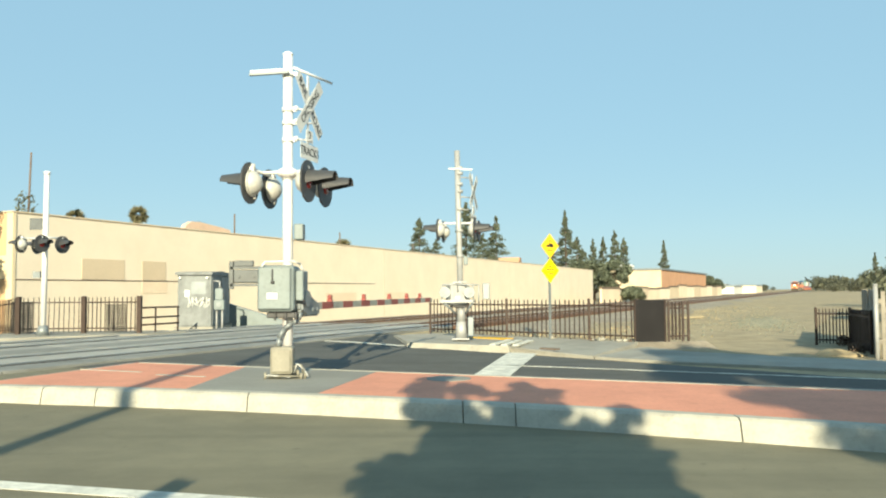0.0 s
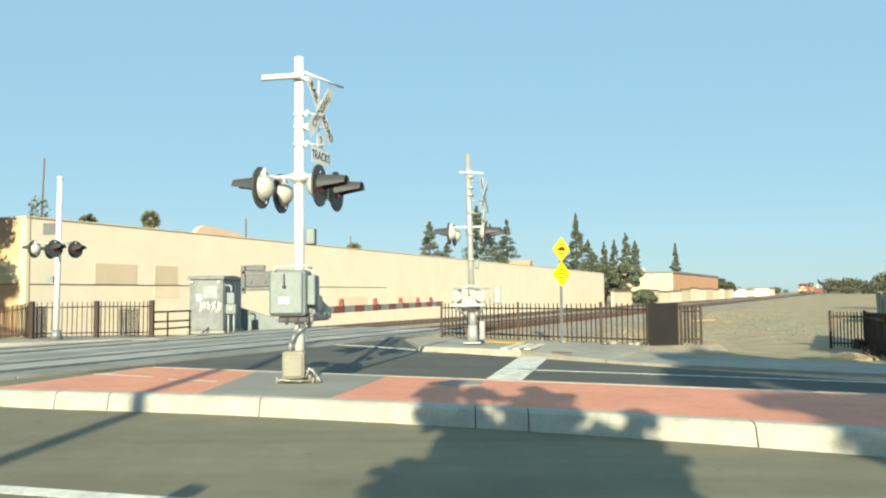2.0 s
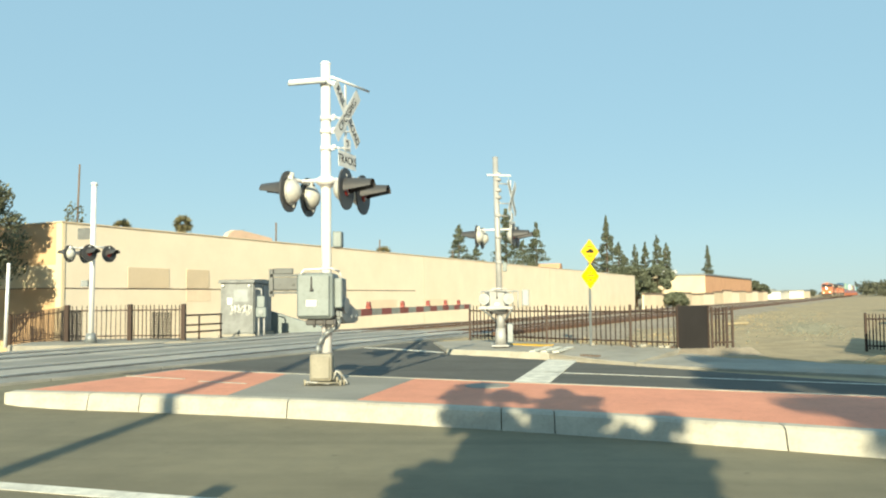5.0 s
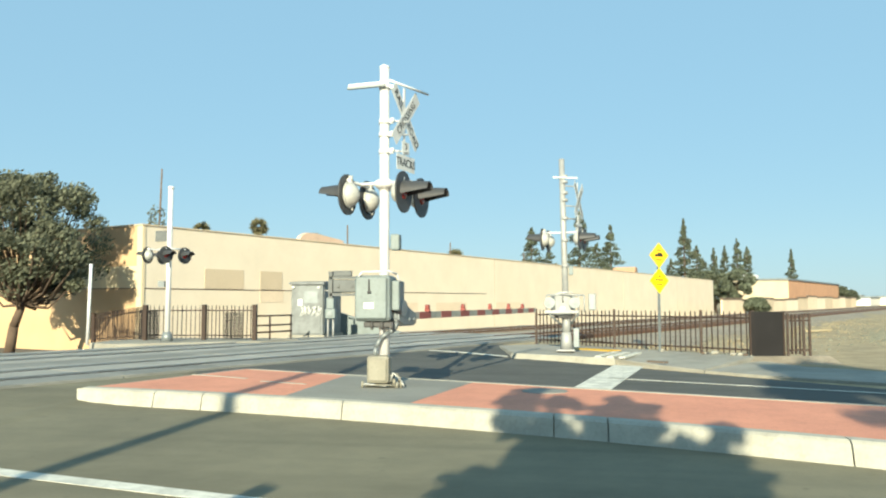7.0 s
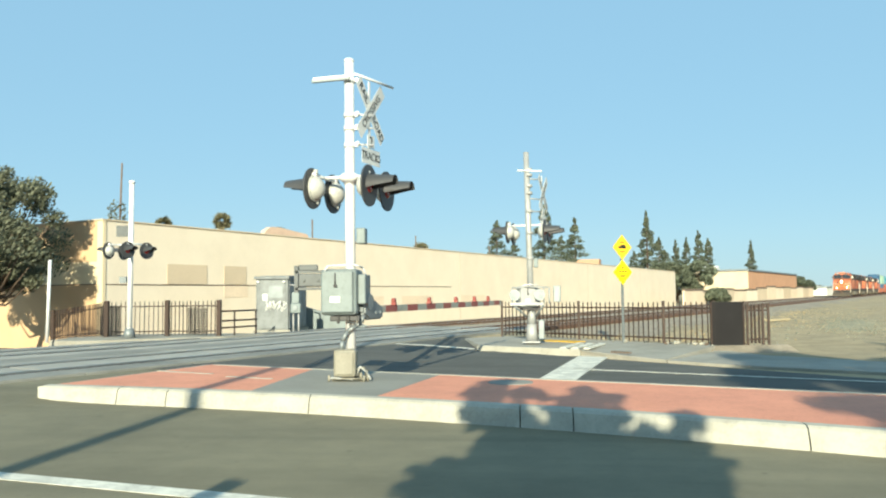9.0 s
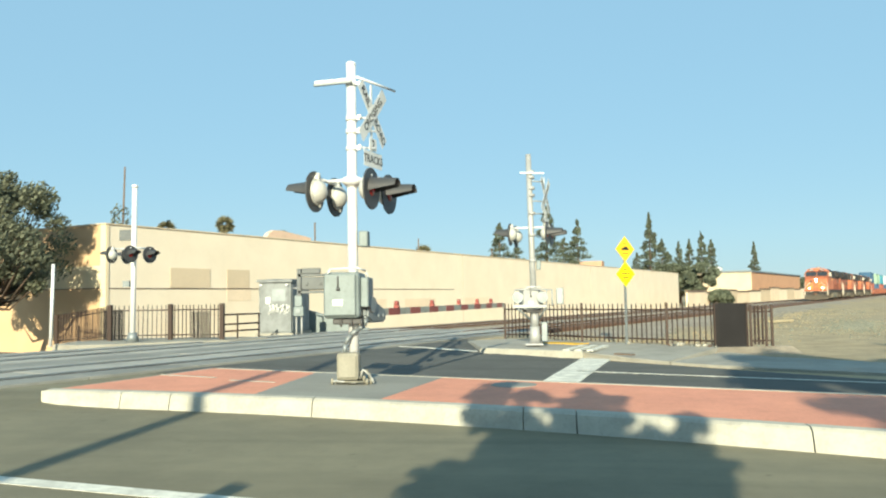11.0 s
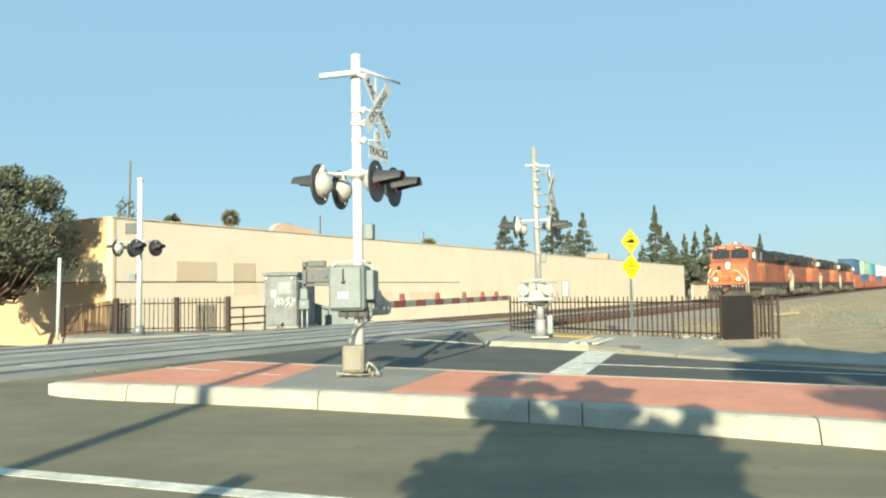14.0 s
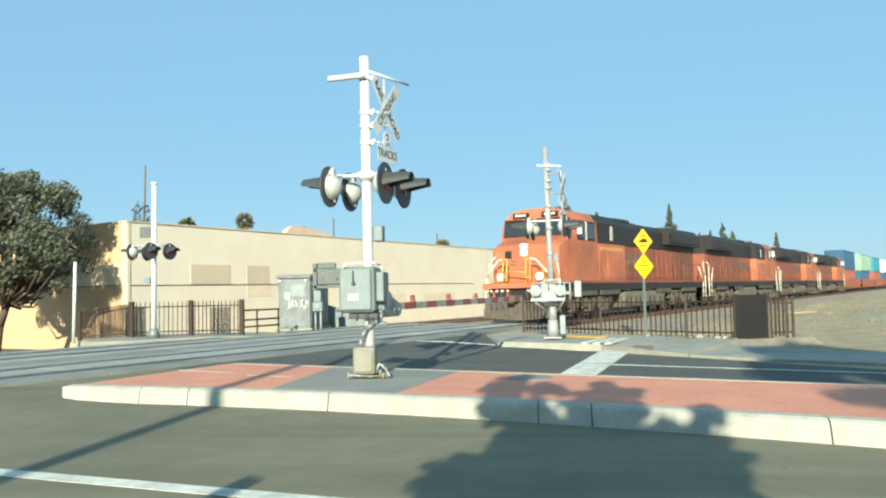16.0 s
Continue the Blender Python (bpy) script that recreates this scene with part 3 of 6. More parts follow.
# ---- crossing signals ----
def disc_unit(parent, o, face, label, s=1.0):
    """A flashing light: black backing disc, hood, lens and silver rear housing. face: the way it shines."""
    f = Vector(face).normalized()
    u = basis(o, (0, 0, 1), f.cross(Vector((0, 0, 1))), f)
    r = part("flasher", rod(bmesh.new(), (0, 0, -0.012), (0, 0, 0.012), 0.305, seg=32), M_BLACK, parent, label)
    r.matrix_basis = u @ Matrix.Scale(s, 4)
    bm = bmesh.new()
    # hood: a sloping half tube, open below
    rings = []
    for k in range(5):
        zz = 0.012 + 0.4 * k / 4
        rad = 0.165 - 0.03 * k / 4
        cut = 210 - 50 * k / 4
        rings.append([(rad * math.cos(radians(a)), rad * math.sin(radians(a)), zz) for a in [-cut / 2 + cut * i / 14 for i in range(15)]])
    for inner in (0, 0.008):
        g = [[bm.verts.new((x * (1 - inner / 0.12), y * (1 - inner / 0.12), z)) for x, y, z in row] for row in rings]
        for a, b in zip(g, g[1:]):
            for i in range(14):
                bm.faces.new((a[i], a[i + 1], b[i + 1], b[i])).smooth = True
    part("hood", bm, M_BLACK, r)
    bm = bmesh.new()
    bmesh.ops.create_uvsphere(bm, u_segments=20, v_segments=10, radius=0.11, matrix=pose(0, 0, 0.012) @ Matrix.Diagonal((1, 1, 0.25, 1)))
    part("lens", bm, M_LENS, r, "dark red lens")
    bm = bmesh.new()
    bmesh.ops.create_uvsphere(bm, u_segments=24, v_segments=12, radius=0.185, matrix=pose(0, 0, -0.02) @ Matrix.Diagonal((1, 1, 0.9, 1)))
    bmesh.ops.delete(bm, geom=[v for v in bm.verts if v.co.z > -0.015], context="VERTS")
    for q in bm.faces:
        q.smooth = True
    rod(bm, (0, 0, -0.02), (0, 0, -0.05), 0.2, seg=24)
    rod(bm, (0.2, 0, -0.05), (0.28, 0, -0.05), 0.035, seg=10)
    rod(bm, (-0.17, 0.06, -0.05), (-0.23, 0.06, -0.05), 0.02, seg=8)
    part("housing", bm, M_HOUSING, r, "silver rear housing")
    return r


def flasher_pair(mast, z, out, across, reach, gap, mat_tube=None, s=1.0):
    """Two lights side by side on an arm that reaches out from the mast."""
    o = Vector((0, 0, z))
    d, a = Vector(out), Vector(across)
    bm = bmesh.new()
    c = o + d * reach
    rod(bm, o + Vector((0, 0, 0.06)), c + Vector((0, 0, 0.06)), 0.028)
    rod(bm, c + a * (-gap / 2) + Vector((0, 0, 0.06)), c + a * (gap / 2) + Vector((0, 0, 0.06)), 0.028)
    for k in (-1, 1):
        p = c + a * (gap / 2 * k) + Vector((0, 0, 0.06))
        bmesh.ops.create_uvsphere(bm, u_segments=10, v_segments=6, radius=0.05, matrix=Matrix.Translation(p))
        rod(bm, p, p + Vector((0, 0, -0.12)), 0.02)
    part("light_arm", bm, M_ALU, mast, "silver cross arm of the lights")
    for k in (-1, 1):
        disc_unit(mast, c + a * (gap / 2 * k) + d * 0.03 + Vector((0, 0, -0.14)), d, "round black flashing-light disc with a hood", s)


def crossbuck(mast, o, normal, letters=True, s=1.0):
    """Crossed white blades with the lettering, and the plates below."""
    n = Vector(normal).normalized()
    up = Vector((0, 0, 1))
    x = up.cross(n)
    m = basis(o, x, up, n)
    g = part("crossbuck", box(bmesh.new(), -0.03, 0.03, -0.7, 0.5, -0.035, -0.02), M_ALU, mast, "crossed white railroad crossing sign with black letters")
    g.matrix_basis = m @ Matrix.Scale(s, 4)
    for k, (ang, halves) in enumerate(((-45, (("RAIL", -0.36), ("ROAD", 0.36))), (45, (("CROSSING", 0),)))):
        q = pose(0, 0, 0.008 * k, 0, 0, ang)
        b = part("blade", box(bmesh.new(), -0.62, 0.62, -0.115, 0.115, -0.003, 0.003, bevel=0.002), M_SIGNWHITE, g)
        b.matrix_basis = q
        if letters:
            for text, dx in halves:
                words(text, 0.185 if len(text) == 4 else 0.18, pose(dx, 0, 0.006), b, M_LETTER)
    b = part("plate", box(bmesh.new(), -0.13, 0.13, -0.62, -0.41, -0.003, 0.003), M_SIGNWHITE, g)
    c = part("plate", box(bmesh.new(), -0.33, 0.33, -0.9, -0.64, -0.003, 0.003), M_SIGNWHITE, g)
    if letters:
        words("2", 0.22, pose(0, -0.515, 0.006), b, M_LETTER)
        words("TRACKS", 0.19, pose(0, -0.77, 0.006), c, M_LETTER)
    return g


def gate_box(mast, z, face, side, material, s=1.0):
    """Gate mechanism: a rounded steel case with its door, latch and lamp bracket."""
    f, r = Vector(face), Vector(side)
    m = basis((0, 0, z), r, -f, (0, 0, 1))
    g = part("gate_mechanism", box(bmesh.new(), -0.4 * s, 0.14 * s, -0.3 * s, 0.34 * s, -0.34 * s, 0.34 * s, bevel=0.06 * s), material, mast, "grey steel gate mechanism case")
    g.matrix_basis = m
    part("door", box(bmesh.new(), -0.38 * s, 0.09 * s, -0.335 * s, -0.302 * s, -0.3 * s, 0.31 * s, bevel=0.02 * s), material, g)
    part("data_plate", box(bmesh.new(), -0.25 * s, -0.1 * s, -0.342 * s, -0.337 * s, -0.15 * s, -0.06 * s), M_SIGNWHITE, g, "small white data plate")
    bm = rod(bmesh.new(), (-0.17 * s, -0.35 * s, 0.28 * s), (-0.17 * s, -0.35 * s, 0.08 * s), 0.012)
    rod(bm, (-0.19 * s, -0.36 * s, 0.09 * s), (-0.14 * s, -0.36 * s, 0.09 * s), 0.02)
    part("latch", bm, M_CABLE, g)
    bm = pipe(bmesh.new(), [(-0.34 * s, -0.3 * s, 0.3 * s), (-0.28 * s, -0.33 * s, 0.385 * s), (0.12 * s, -0.33 * s, 0.395 * s), (0.2 * s, -0.1 * s, 0.36 * s), (0.24 * s, 0.1 * s, 0.2 * s), (0.24 * s, 0.1 * s, -0.1 * s)], 0.014)
    part("lifting_bar", bm, M_ALU, g)
    part("side_case", box(bmesh.new(), 0.142 * s, 0.26 * s, -0.22 * s, 0.26 * s, -0.18 * s, 0.26 * s, bevel=0.02 * s), material, g)
    bm = box(bmesh.new(), -0.28 * s, 0.16 * s, -0.2 * s, 0.24 * s, -0.43 * s, -0.345 * s, bevel=0.02 * s)
    for k in (-0.15, 0.0, 0.15):
        rod(bm, (k * s, -0.22 * s, -0.345 * s), (k * s, -0.22 * s, -0.46 * s), 0.02 * s, seg=8)
    part("mounting_clamp", bm, M_CABLE, g)
    return g


def mast_one():
    t = thing("crossing_signal", "tall silver railroad crossing signal with gate on the median", "crossing signal", pose(-2.5, 11.85, 0.22), group="crossing signals")
    bm = rod(bmesh.new(), (0, 0, 0.05), (-0.01, 0, 4.82), 0.078, 0.072, seg=20)
    bmesh.ops.create_uvsphere(bm, u_segments=16, v_segments=8, radius=0.08, matrix=Matrix.Translation((-0.01, 0, 4.82)) @ Matrix.Diagonal((1, 1, 0.6, 1)))
    part("mast", bm, M_ALU, t, "bright silver steel mast")
    for z in (2.96, 3.52, 3.78, 3.98, 4.52):
        bm = rod(bmesh.new(), (-0.005, 0, z - 0.035), (-0.005, 0, z + 0.035), 0.09, seg=16)
        box(bm, 0.05, 0.13, -0.025, 0.025, z - 0.025, z + 0.025)
        part("mast_clamp", bm, M_ALU, t)
    # base: foot casting, junction box and cover
    bm = box(bmesh.new(), -0.24, 0.24, -0.24, 0.24, 0.0, 0.04, bevel=0.01)
    box(bm, -0.14, 0.14, -0.12, 0.14, 0.04, 0.2, bevel=0.03)
    for a in (-0.19, 0.19):
        for b in (-0.19, 0.19):
            rod(bm, (a, b, 0.03), (a, b, 0.12), 0.022, seg=8)
    part("foot", bm, M_BEIGE, t, "beige cast base with anchor bolts")
    bm = box(bmesh.new(), -0.2, 0.13, -0.3, -0.08, 0.06, 0.46, bevel=0.04)
    part("junction_box", bm, M_BEIGE, t, "beige junction box")
    bm = box(bmesh.new(), -0.17, 0.1, -0.32, -0.302, 0.1, 0.42, bevel=0.012)
    part("junction_cover", bm, M_BEIGE, t)
    bm = pipe(bmesh.new(), [(-0.1, -0.18, 0.45), (-0.09, -0.18, 0.58), (-0.02, -0.15, 0.72), (0.1, -0.1, 0.8), (0.17, -0.06, 0.84), (0.2, -0.05, 0.95)], 0.035)
    part("conduit", bm, M_GALV, t, "grey bent conduit")
    for k, pts in enumerate(([(-0.22, -0.28, 0.03), (0.0, -0.36, 0.05), (0.22, -0.3, 0.04), (0.34, -0.12, 0.03)], [(0.14, -0.24, 0.08), (0.2, -0.3, 0.22), (0.3, -0.26, 0.12), (0.36, -0.3, 0.03)],
                             [(0.1, -0.2, 0.16), (0.24, -0.22, 0.2), (0.28, -0.16, 0.05)], [(-0.3, -0.2, 0.03), (-0.2, -0.34, 0.06), (0.1, -0.33, 0.03)])):
        part("loose_cable", pipe(bmesh.new(), pts, 0.011, seg=6), M_HOUSING if k % 2 else M_BEIGE, t, "loose cable end at the base")
    for x, y in ((0.3, -0.22), (0.26, -0.3), (-0.27, -0.26)):
        part("anchor_bolt", rod(bmesh.new(), (x, y, 0.0), (x, y, 0.09), 0.02, seg=8), M_BEIGE, t)
    # pale flange at the lights
    bm = bmesh.new()
    bmesh.ops.create_uvsphere(bm, u_segments=16, v_segments=8, radius=0.14, matrix=Matrix.Translation((0, -0.04, 3.02)) @ Matrix.Diagonal((1.15, 1, 0.6, 1)))
    part("light_hub", bm, M_ALU, t)
    flasher_pair(t, 2.98, FD, FA, 0.42, 0.72)
    flasher_pair(t, 2.98, -FD, FA, 0.42, 0.72)
    # crossbucks: one facing up the street, one edge-on behind
    bm = rod(bmesh.new(), FD * 0.1 - FA * 0.05 + Vector((0, 0, 4.6)), FD * 0.42 + FA * 0.75 + Vector((0, 0, 4.55)), 0.02)
    part("sign_bracket", bm, M_ALU, t)
    for z in (3.54, 3.8, 4.0):
        bm = rod(bmesh.new(), (0, 0, z), FD * 0.3 + FA * 0.2 + Vector((0, 0, z)), 0.016)
        bmesh.ops.create_uvsphere(bm, u_segments=10, v_segments=6, radius=0.04, matrix=Matrix.Translation(FD * 0.12 + Vector((0, 0, z))))
        part("sign_bracket", bm, M_ALU, t)
    part("cross_arm", box(bmesh.new(), -0.4, 0.18, -0.1, -0.06, 4.545, 4.585, pose(0, 0, 0, 0, -2, -4), bevel=0.006), M_ALU, t, "flat silver arm at the mast head")
    part("cross_arm", box(bmesh.new(), -0.4, 0.2, -0.16, -0.11, 4.49, 4.53, pose(0, 0, 0, 0, -2, -4), bevel=0.006), M_GALV, t, "second grey arm at the mast head")
    crossbuck(t, FD * 0.25 + FA * 0.22 + Vector((0, 0, 4.07)), SIGN_D, s=0.92)
    g = gate_box(t, 1.3, (0.05, -1, 0), (1, 0.05, 0), M_BOXGREY)
    # counterweights on the far side
    bm = bmesh.new()
    o = Vector((-0.42, 0.25, 1.36))
    for z in (0.0, 0.26):
        box(bm, -0.5, 0.06, -0.03, 0.03, z - 0.02, z + 0.02, Matrix.Translation(o))
    box(bm, -0.52, -0.46, -0.03, 0.03, -0.06, 0.36, Matrix.Translation(o))
    box(bm, -0.45, -0.04, -0.05, 0.05, 0.03, 0.23, Matrix.Translation(o), bevel=0.02)
    box(bm, -0.45, -0.15, -0.03, 0.02, 0.28, 0.37, Matrix.Translation(o), bevel=0.015)
    for x, z in ((-0.36, 0.13), (-0.14, 0.13)):
        rod(bm, o + Vector((x, -0.08, z)), o + Vector((x, 0.08, z)), 0.025, seg=8)
    part("counterweight", bm, M_DARKSTEEL, t, "dark steel counterweight frame")
    # gate arm, lowered across the far lane
    a0 = Vector((0.2, 0.25, 1.03))
    d = (FA + FD * 0.02).normalized()
    m = basis(a0, d, Vector((0, 0, 1)).cross(d), (0, 0, 1))
    hub = [(-0.3, -0.06), (-0.12, -0.15), (0.42, -0.15), (0.42, 0.04), (0.1, 0.16), (-0.1, 0.26), (-0.3, 0.26)]
    bm = bmesh.new()
    lo, hi = [bm.verts.new((x, -0.09, z)) for x, z in hub], [bm.verts.new((x, 0.09, z)) for x, z in hub]
    bm.faces.new(lo)
    bm.faces.new(hi[::-1])
    for k in range(len(hub)):
        bm.faces.new((lo[k - 1], hi[k - 1], hi[k], lo[k]))
    bmesh.ops.recalc_face_normals(bm, faces=bm.faces)
    bmesh.ops.bevel(bm, geom=bm.edges[:], offset=0.03, segments=2, affect="EDGES")
    rod(bm, (-0.14, -0.12, 0.12), (-0.14, 0.12, 0.12), 0.12, seg=18)
    for x, z in ((0.12, -0.05), (0.3, -0.05)):
        rod(bm, (x, -0.11, z), (x, 0.11, z), 0.03, seg=8)
    h = part("gate_hub", bm, M_GALV, t, "grey cast gate arm hub")
    h.matrix_basis = m
    arm = part("gate_arm", box(bmesh.new(), 0.3, 8.4, -0.02, 0.02, -0.055, 0.055), M_ARM, t, "red and white striped gate arm with red lamps")
    arm.matrix_basis = m
    for i in range(8):
        part("red_stripe", box(bmesh.new(), 0.7 + i * 1.0, 1.2 + i * 1.0, -0.023, 0.023, -0.057, 0.057), M_REDSTRIPE, arm)
    for x in (1.1, 2.9, 4.6, 6.0, 7.2):
        bm = box(bmesh.new(), x - 0.03, x + 0.03, -0.04, 0.04, 0.058, 0.1)
        rod(bm, (x, -0.03, 0.13), (x, 0.03, 0.13), 0.04, seg=12)
        part("gate_lamp", bm, M_REDSTRIPE, arm, "small red gate lamp")
    part("bell_box", box(bmesh.new(), 0.1, 0.24, -0.08, 0.1, 2.02, 2.26, bevel=0.02), M_BOXGREY, t, "small grey box on the mast")
    return t


mast_one()


def mast_two():
    t = thing("crossing_signal", "silver railroad crossing signal with gate on the far pavement", "crossing signal", pose(0.15, 22.15, 0.13), group="crossing signals")
    bm = rod(bmesh.new(), (0.02, 0, 0.3), (-0.06, 0, 5.24), 0.085, 0.075, seg=16)
    part("mast", bm, M_ALU_DULL, t, "bright silver steel mast")
    bm = box(bmesh.new(), -0.24, 0.24, -0.24, 0.24, 0, 0.05, bevel=0.01)
    rod(bm, (0.02, 0, 0.05), (0.02, 0, 0.5), 0.17, 0.13)
    rod(bm, (0.02, 0, 0.5), (0.02, 0, 0.95), 0.12, 0.1)
    part("foot", bm, M_ALU_DULL, t, "silver cast base")
    for z in (4.75, 4.6, 4.3, 4.1, 3.6, 3.0, 2.3):
        part("mast_clamp", rod(bmesh.new(), (0, 0, z - 0.04), (0, 0, z + 0.04), 0.1, seg=14), M_ALU_DULL, t)
    part("cross_arm", box(bmesh.new(), -0.55, 0.12, -0.1, -0.06, 4.68, 4.73, pose(0, 0, 0, 0, 3, 0)), M_GALV, t)
    for z in (4.5, 3.95, 3.6):
        part("sign_bracket", rod(bmesh.new(), (0, 0, z), (0.36, 0.25, z), 0.018, seg=8), M_ALU_DULL, t)
    crossbuck(t, FD * 0.36 + FA * 0.2 + Vector((0, 0, 4.1)), SIGN_D)
    flasher_pair(t, 3.15, FD, FA, 0.45, 0.72)
    flasher_pair(t, 3.15, -FD, FA, 0.5, 0.72)
    gate_box(t, 1.25, (0.25, -1, 0), (1, 0.25, 0), M_ALU_DULL, 0.85)
    bm = box(bmesh.new(), -0.55, 0.35, -0.38, -0.3, 1.02, 1.1)
    for x in (-0.5, 0.35, 0.5):
        rod(bm, (x, -0.32, 1.05), (x, -0.32, 1.5), 0.022, seg=8)
    pipe(bm, [(-0.5, -0.32, 1.5), (-0.1, -0.36, 1.52), (0.5, -0.32, 1.5)], 0.022)
    part("guard_frame", bm, M_ALU_DULL, t, "silver guard bars round the mechanism")
    for x in (-0.42, 0.24):
        wheel = rod(bmesh.new(), (x, -0.34, 1.3), (x, -0.4, 1.3), 0.15, seg=18)
        rod(wheel, (x, -0.4, 1.3), (x, -0.43, 1.3), 0.05, seg=10)
        part("crank_disc", wheel, M_GALV, t, "grey crank disc of the gate")
    brace = rod(bmesh.new(), (-0.5, -0.3, 1.05), (-0.12, -0.1, 0.72), 0.03, seg=8)
    part("brace", brace, M_GALV, t)
    part("brace", rod(bmesh.new(), (0.35, -0.3, 1.05), (0.14, -0.1, 0.72), 0.03, seg=8), M_GALV, t)
    part("junction_box", box(bmesh.new(), 0.2, 0.36, -0.1, 0.12, 0.1, 0.62, bevel=0.02), M_GALV, t, "grey junction box at the foot")
    part("counterweight", box(bmesh.new(), 0.62, 0.82, 0.1, 0.2, 1.1, 1.55, bevel=0.02), M_GALV, t)
    bm = rod(bmesh.new(), (0.02, -0.02, 0.95), (0.02, -0.02, 1.0), 0.2, seg=16)
    part("collar", bm, M_CABLE, t)
    part("bell_box", box(bmesh.new(), 0.1, 0.22, -0.08, 0.08, 2.05, 2.3, bevel=0.02), M_BOXGREY, t)


mast_two()


def mast_left():
    t = thing("crossing_signal", "slim silver crossing signal with flashing lights before the warehouse", "crossing signal", pose(-12.6, 24.45, 0.2), group="crossing signals")
    part("mast", rod(bmesh.new(), (0, 0, 0.1), (0.04, 0, 5.0), 0.085, 0.08, seg=16), M_ALU, t, "silver steel mast")
    part("foot", rod(bmesh.new(), (0, 0, 0), (0, 0, 0.3), 0.2, 0.13), M_GALV, t)
    part("cap", rod(bmesh.new(), (0.04, 0, 4.95), (0.04, 0, 5.04), 0.1), M_ALU, t)
    bm = box(bmesh.new(), -0.5, -0.06, 0.05, 0.12, 3.25, 3.6)
    part("relay_box", bm, M_DARKSTEEL, t)
    d = (FD * 0.97 - FA * 0.25).normalized()
    across = Vector((0, 0, 1)).cross(d)
    flasher_pair(t, 2.92, d, across, 0.32, 0.72, s=0.88)
    flasher_pair(t, 2.92, -FD, FA, 0.5, 0.72, s=0.88)
    part("side_box", box(bmesh.new(), -0.32, -0.1, -0.06, 0.06, 1.75, 1.95), M_GALV, t)


mast_left()


# ---- fences ----
def lattice(bm, w, h, gap, wire, m):
    """A woven screen: thin upright and level bars in a frame."""
    for k in range(int(w / gap) + 1):
        box(bm, k * gap - wire / 2, k * gap + wire / 2, -0.006, 0.006, 0, h, m)
    for k in range(int(h / gap) + 1):
        box(bm, 0, w, -0.012, -0.007, k * gap - wire / 2, k * gap + wire / 2, m)
    return bm


def fence(name, pts, height, label, z=0.12, gap=0.16, post=0.07, picket=0.024):
    """Pickets between two rails, from post to post; z: the foot at every post, or one for all."""
    t = thing(name, label, "fence", group="iron fences")
    zs = z if isinstance(z, (list, tuple)) else [z] * len(pts)
    bm = box(bmesh.new(), -picket / 2, picket / 2, -picket / 2, picket / 2, 0.04, height)
    for f in list(bm.faces):
        if f.normal.z > 0.9:
            c = bmesh.ops.poke(bm, faces=[f])
            c["verts"][0].co.z += 0.05
    me = bpy.data.meshes.new("picket")
    bm.to_mesh(me)
    bm.free()
    me.materials.append(M_FENCE)
    for a, b, za, zb in zip(pts, pts[1:], zs, zs[1:]):
        a, b = Vector((*a, za)), Vector((*b, zb))
        d = b - a
        flat = Vector((d.x, d.y, 0)).length
        turn = math.degrees(math.atan2(d.y, d.x))
        for k in (0.12, 0.86):
            o = part("rail", box(bmesh.new(), 0, d.length, -0.02, 0.02, 0, 0.04), M_FENCE, t)
            o.matrix_basis = Matrix.Translation(a + Vector((0, 0, height * k))) @ pose(0, 0, 0, 0, 0, turn) @ pose(0, 0, 0, 0, -math.degrees(math.atan2(d.z, flat)), 0)
        n = max(1, int(flat / gap))
        for i in range(1, n):
            piece("picket", me, t, Matrix.Translation(a.lerp(b, i / n)) @ pose(0, 0, random.uniform(-0.008, 0.008), random.uniform(-0.8, 0.8), random.uniform(-0.8, 0.8), turn))
    for p, q in zip(pts, zs):
        part("post", box(bmesh.new(), p[0] - post / 2, p[0] + post / 2, p[1] - post / 2, p[1] + post / 2, q - 0.12, q + height + 0.06, bevel=0.008), M_FENCE, t)
    return t


fence("iron_fence", [(-0.78, 25.75), (0.4, 24.65), (1.52, 23.6), (3.62, 21.75), (4.7, 20.8)], 1.06, "rusty brown picket fence along the railway", gap=0.15)
fence("iron_fence", [(5.55, 20.97), (5.95, 21.07), (6.1, 21.11)], 0.98, "short brown picket fence end beside the dirt lot", gap=0.095, post=0.06, picket=0.04)
bm = bmesh.new()                                # trodden earth bank under the fence end
extrude_profile(bm, [(-1.0, -0.06), (-0.55, -0.01), (-0.12, 0.12), (0.12, 0.12), (0.5, -0.06)], -0.1, 2.1)
tagged(part("earth_bank", bm, M_BALLAST), "low trodden gravelly bank under the fence end", "bank", kind="structure")
bpy.data.objects["earth_bank"].matrix_basis = pose(4.5, 20.72, 0, 0, 0, 14)
scr = thing("screen_panel", "dark mesh screen panel on the iron fence", "fence panel")
bm = lattice(bmesh.new(), 0.87, 1.06, 0.032, 0.027, pose(4.62, 20.75, 0.14, 0, 0, 13))
tagged(part("screen", bm, M_MESH, scr), kind="stuff")
for x in (0.0, 0.85):
    part("frame_bar", box(bmesh.new(), x - 0.02, x + 0.02, -0.03, 0.02, -0.02, 1.08, pose(4.62, 20.75, 0.14, 0, 0, 13)), M_FENCE, scr)
fence("iron_fence", [(9.6, 21.5), (10.3, 21.1), (9.4, 18.3)], 0.93, "dark picket fence corner across the dirt lot", z=-0.02, gap=0.075, picket=0.03, post=0.06)
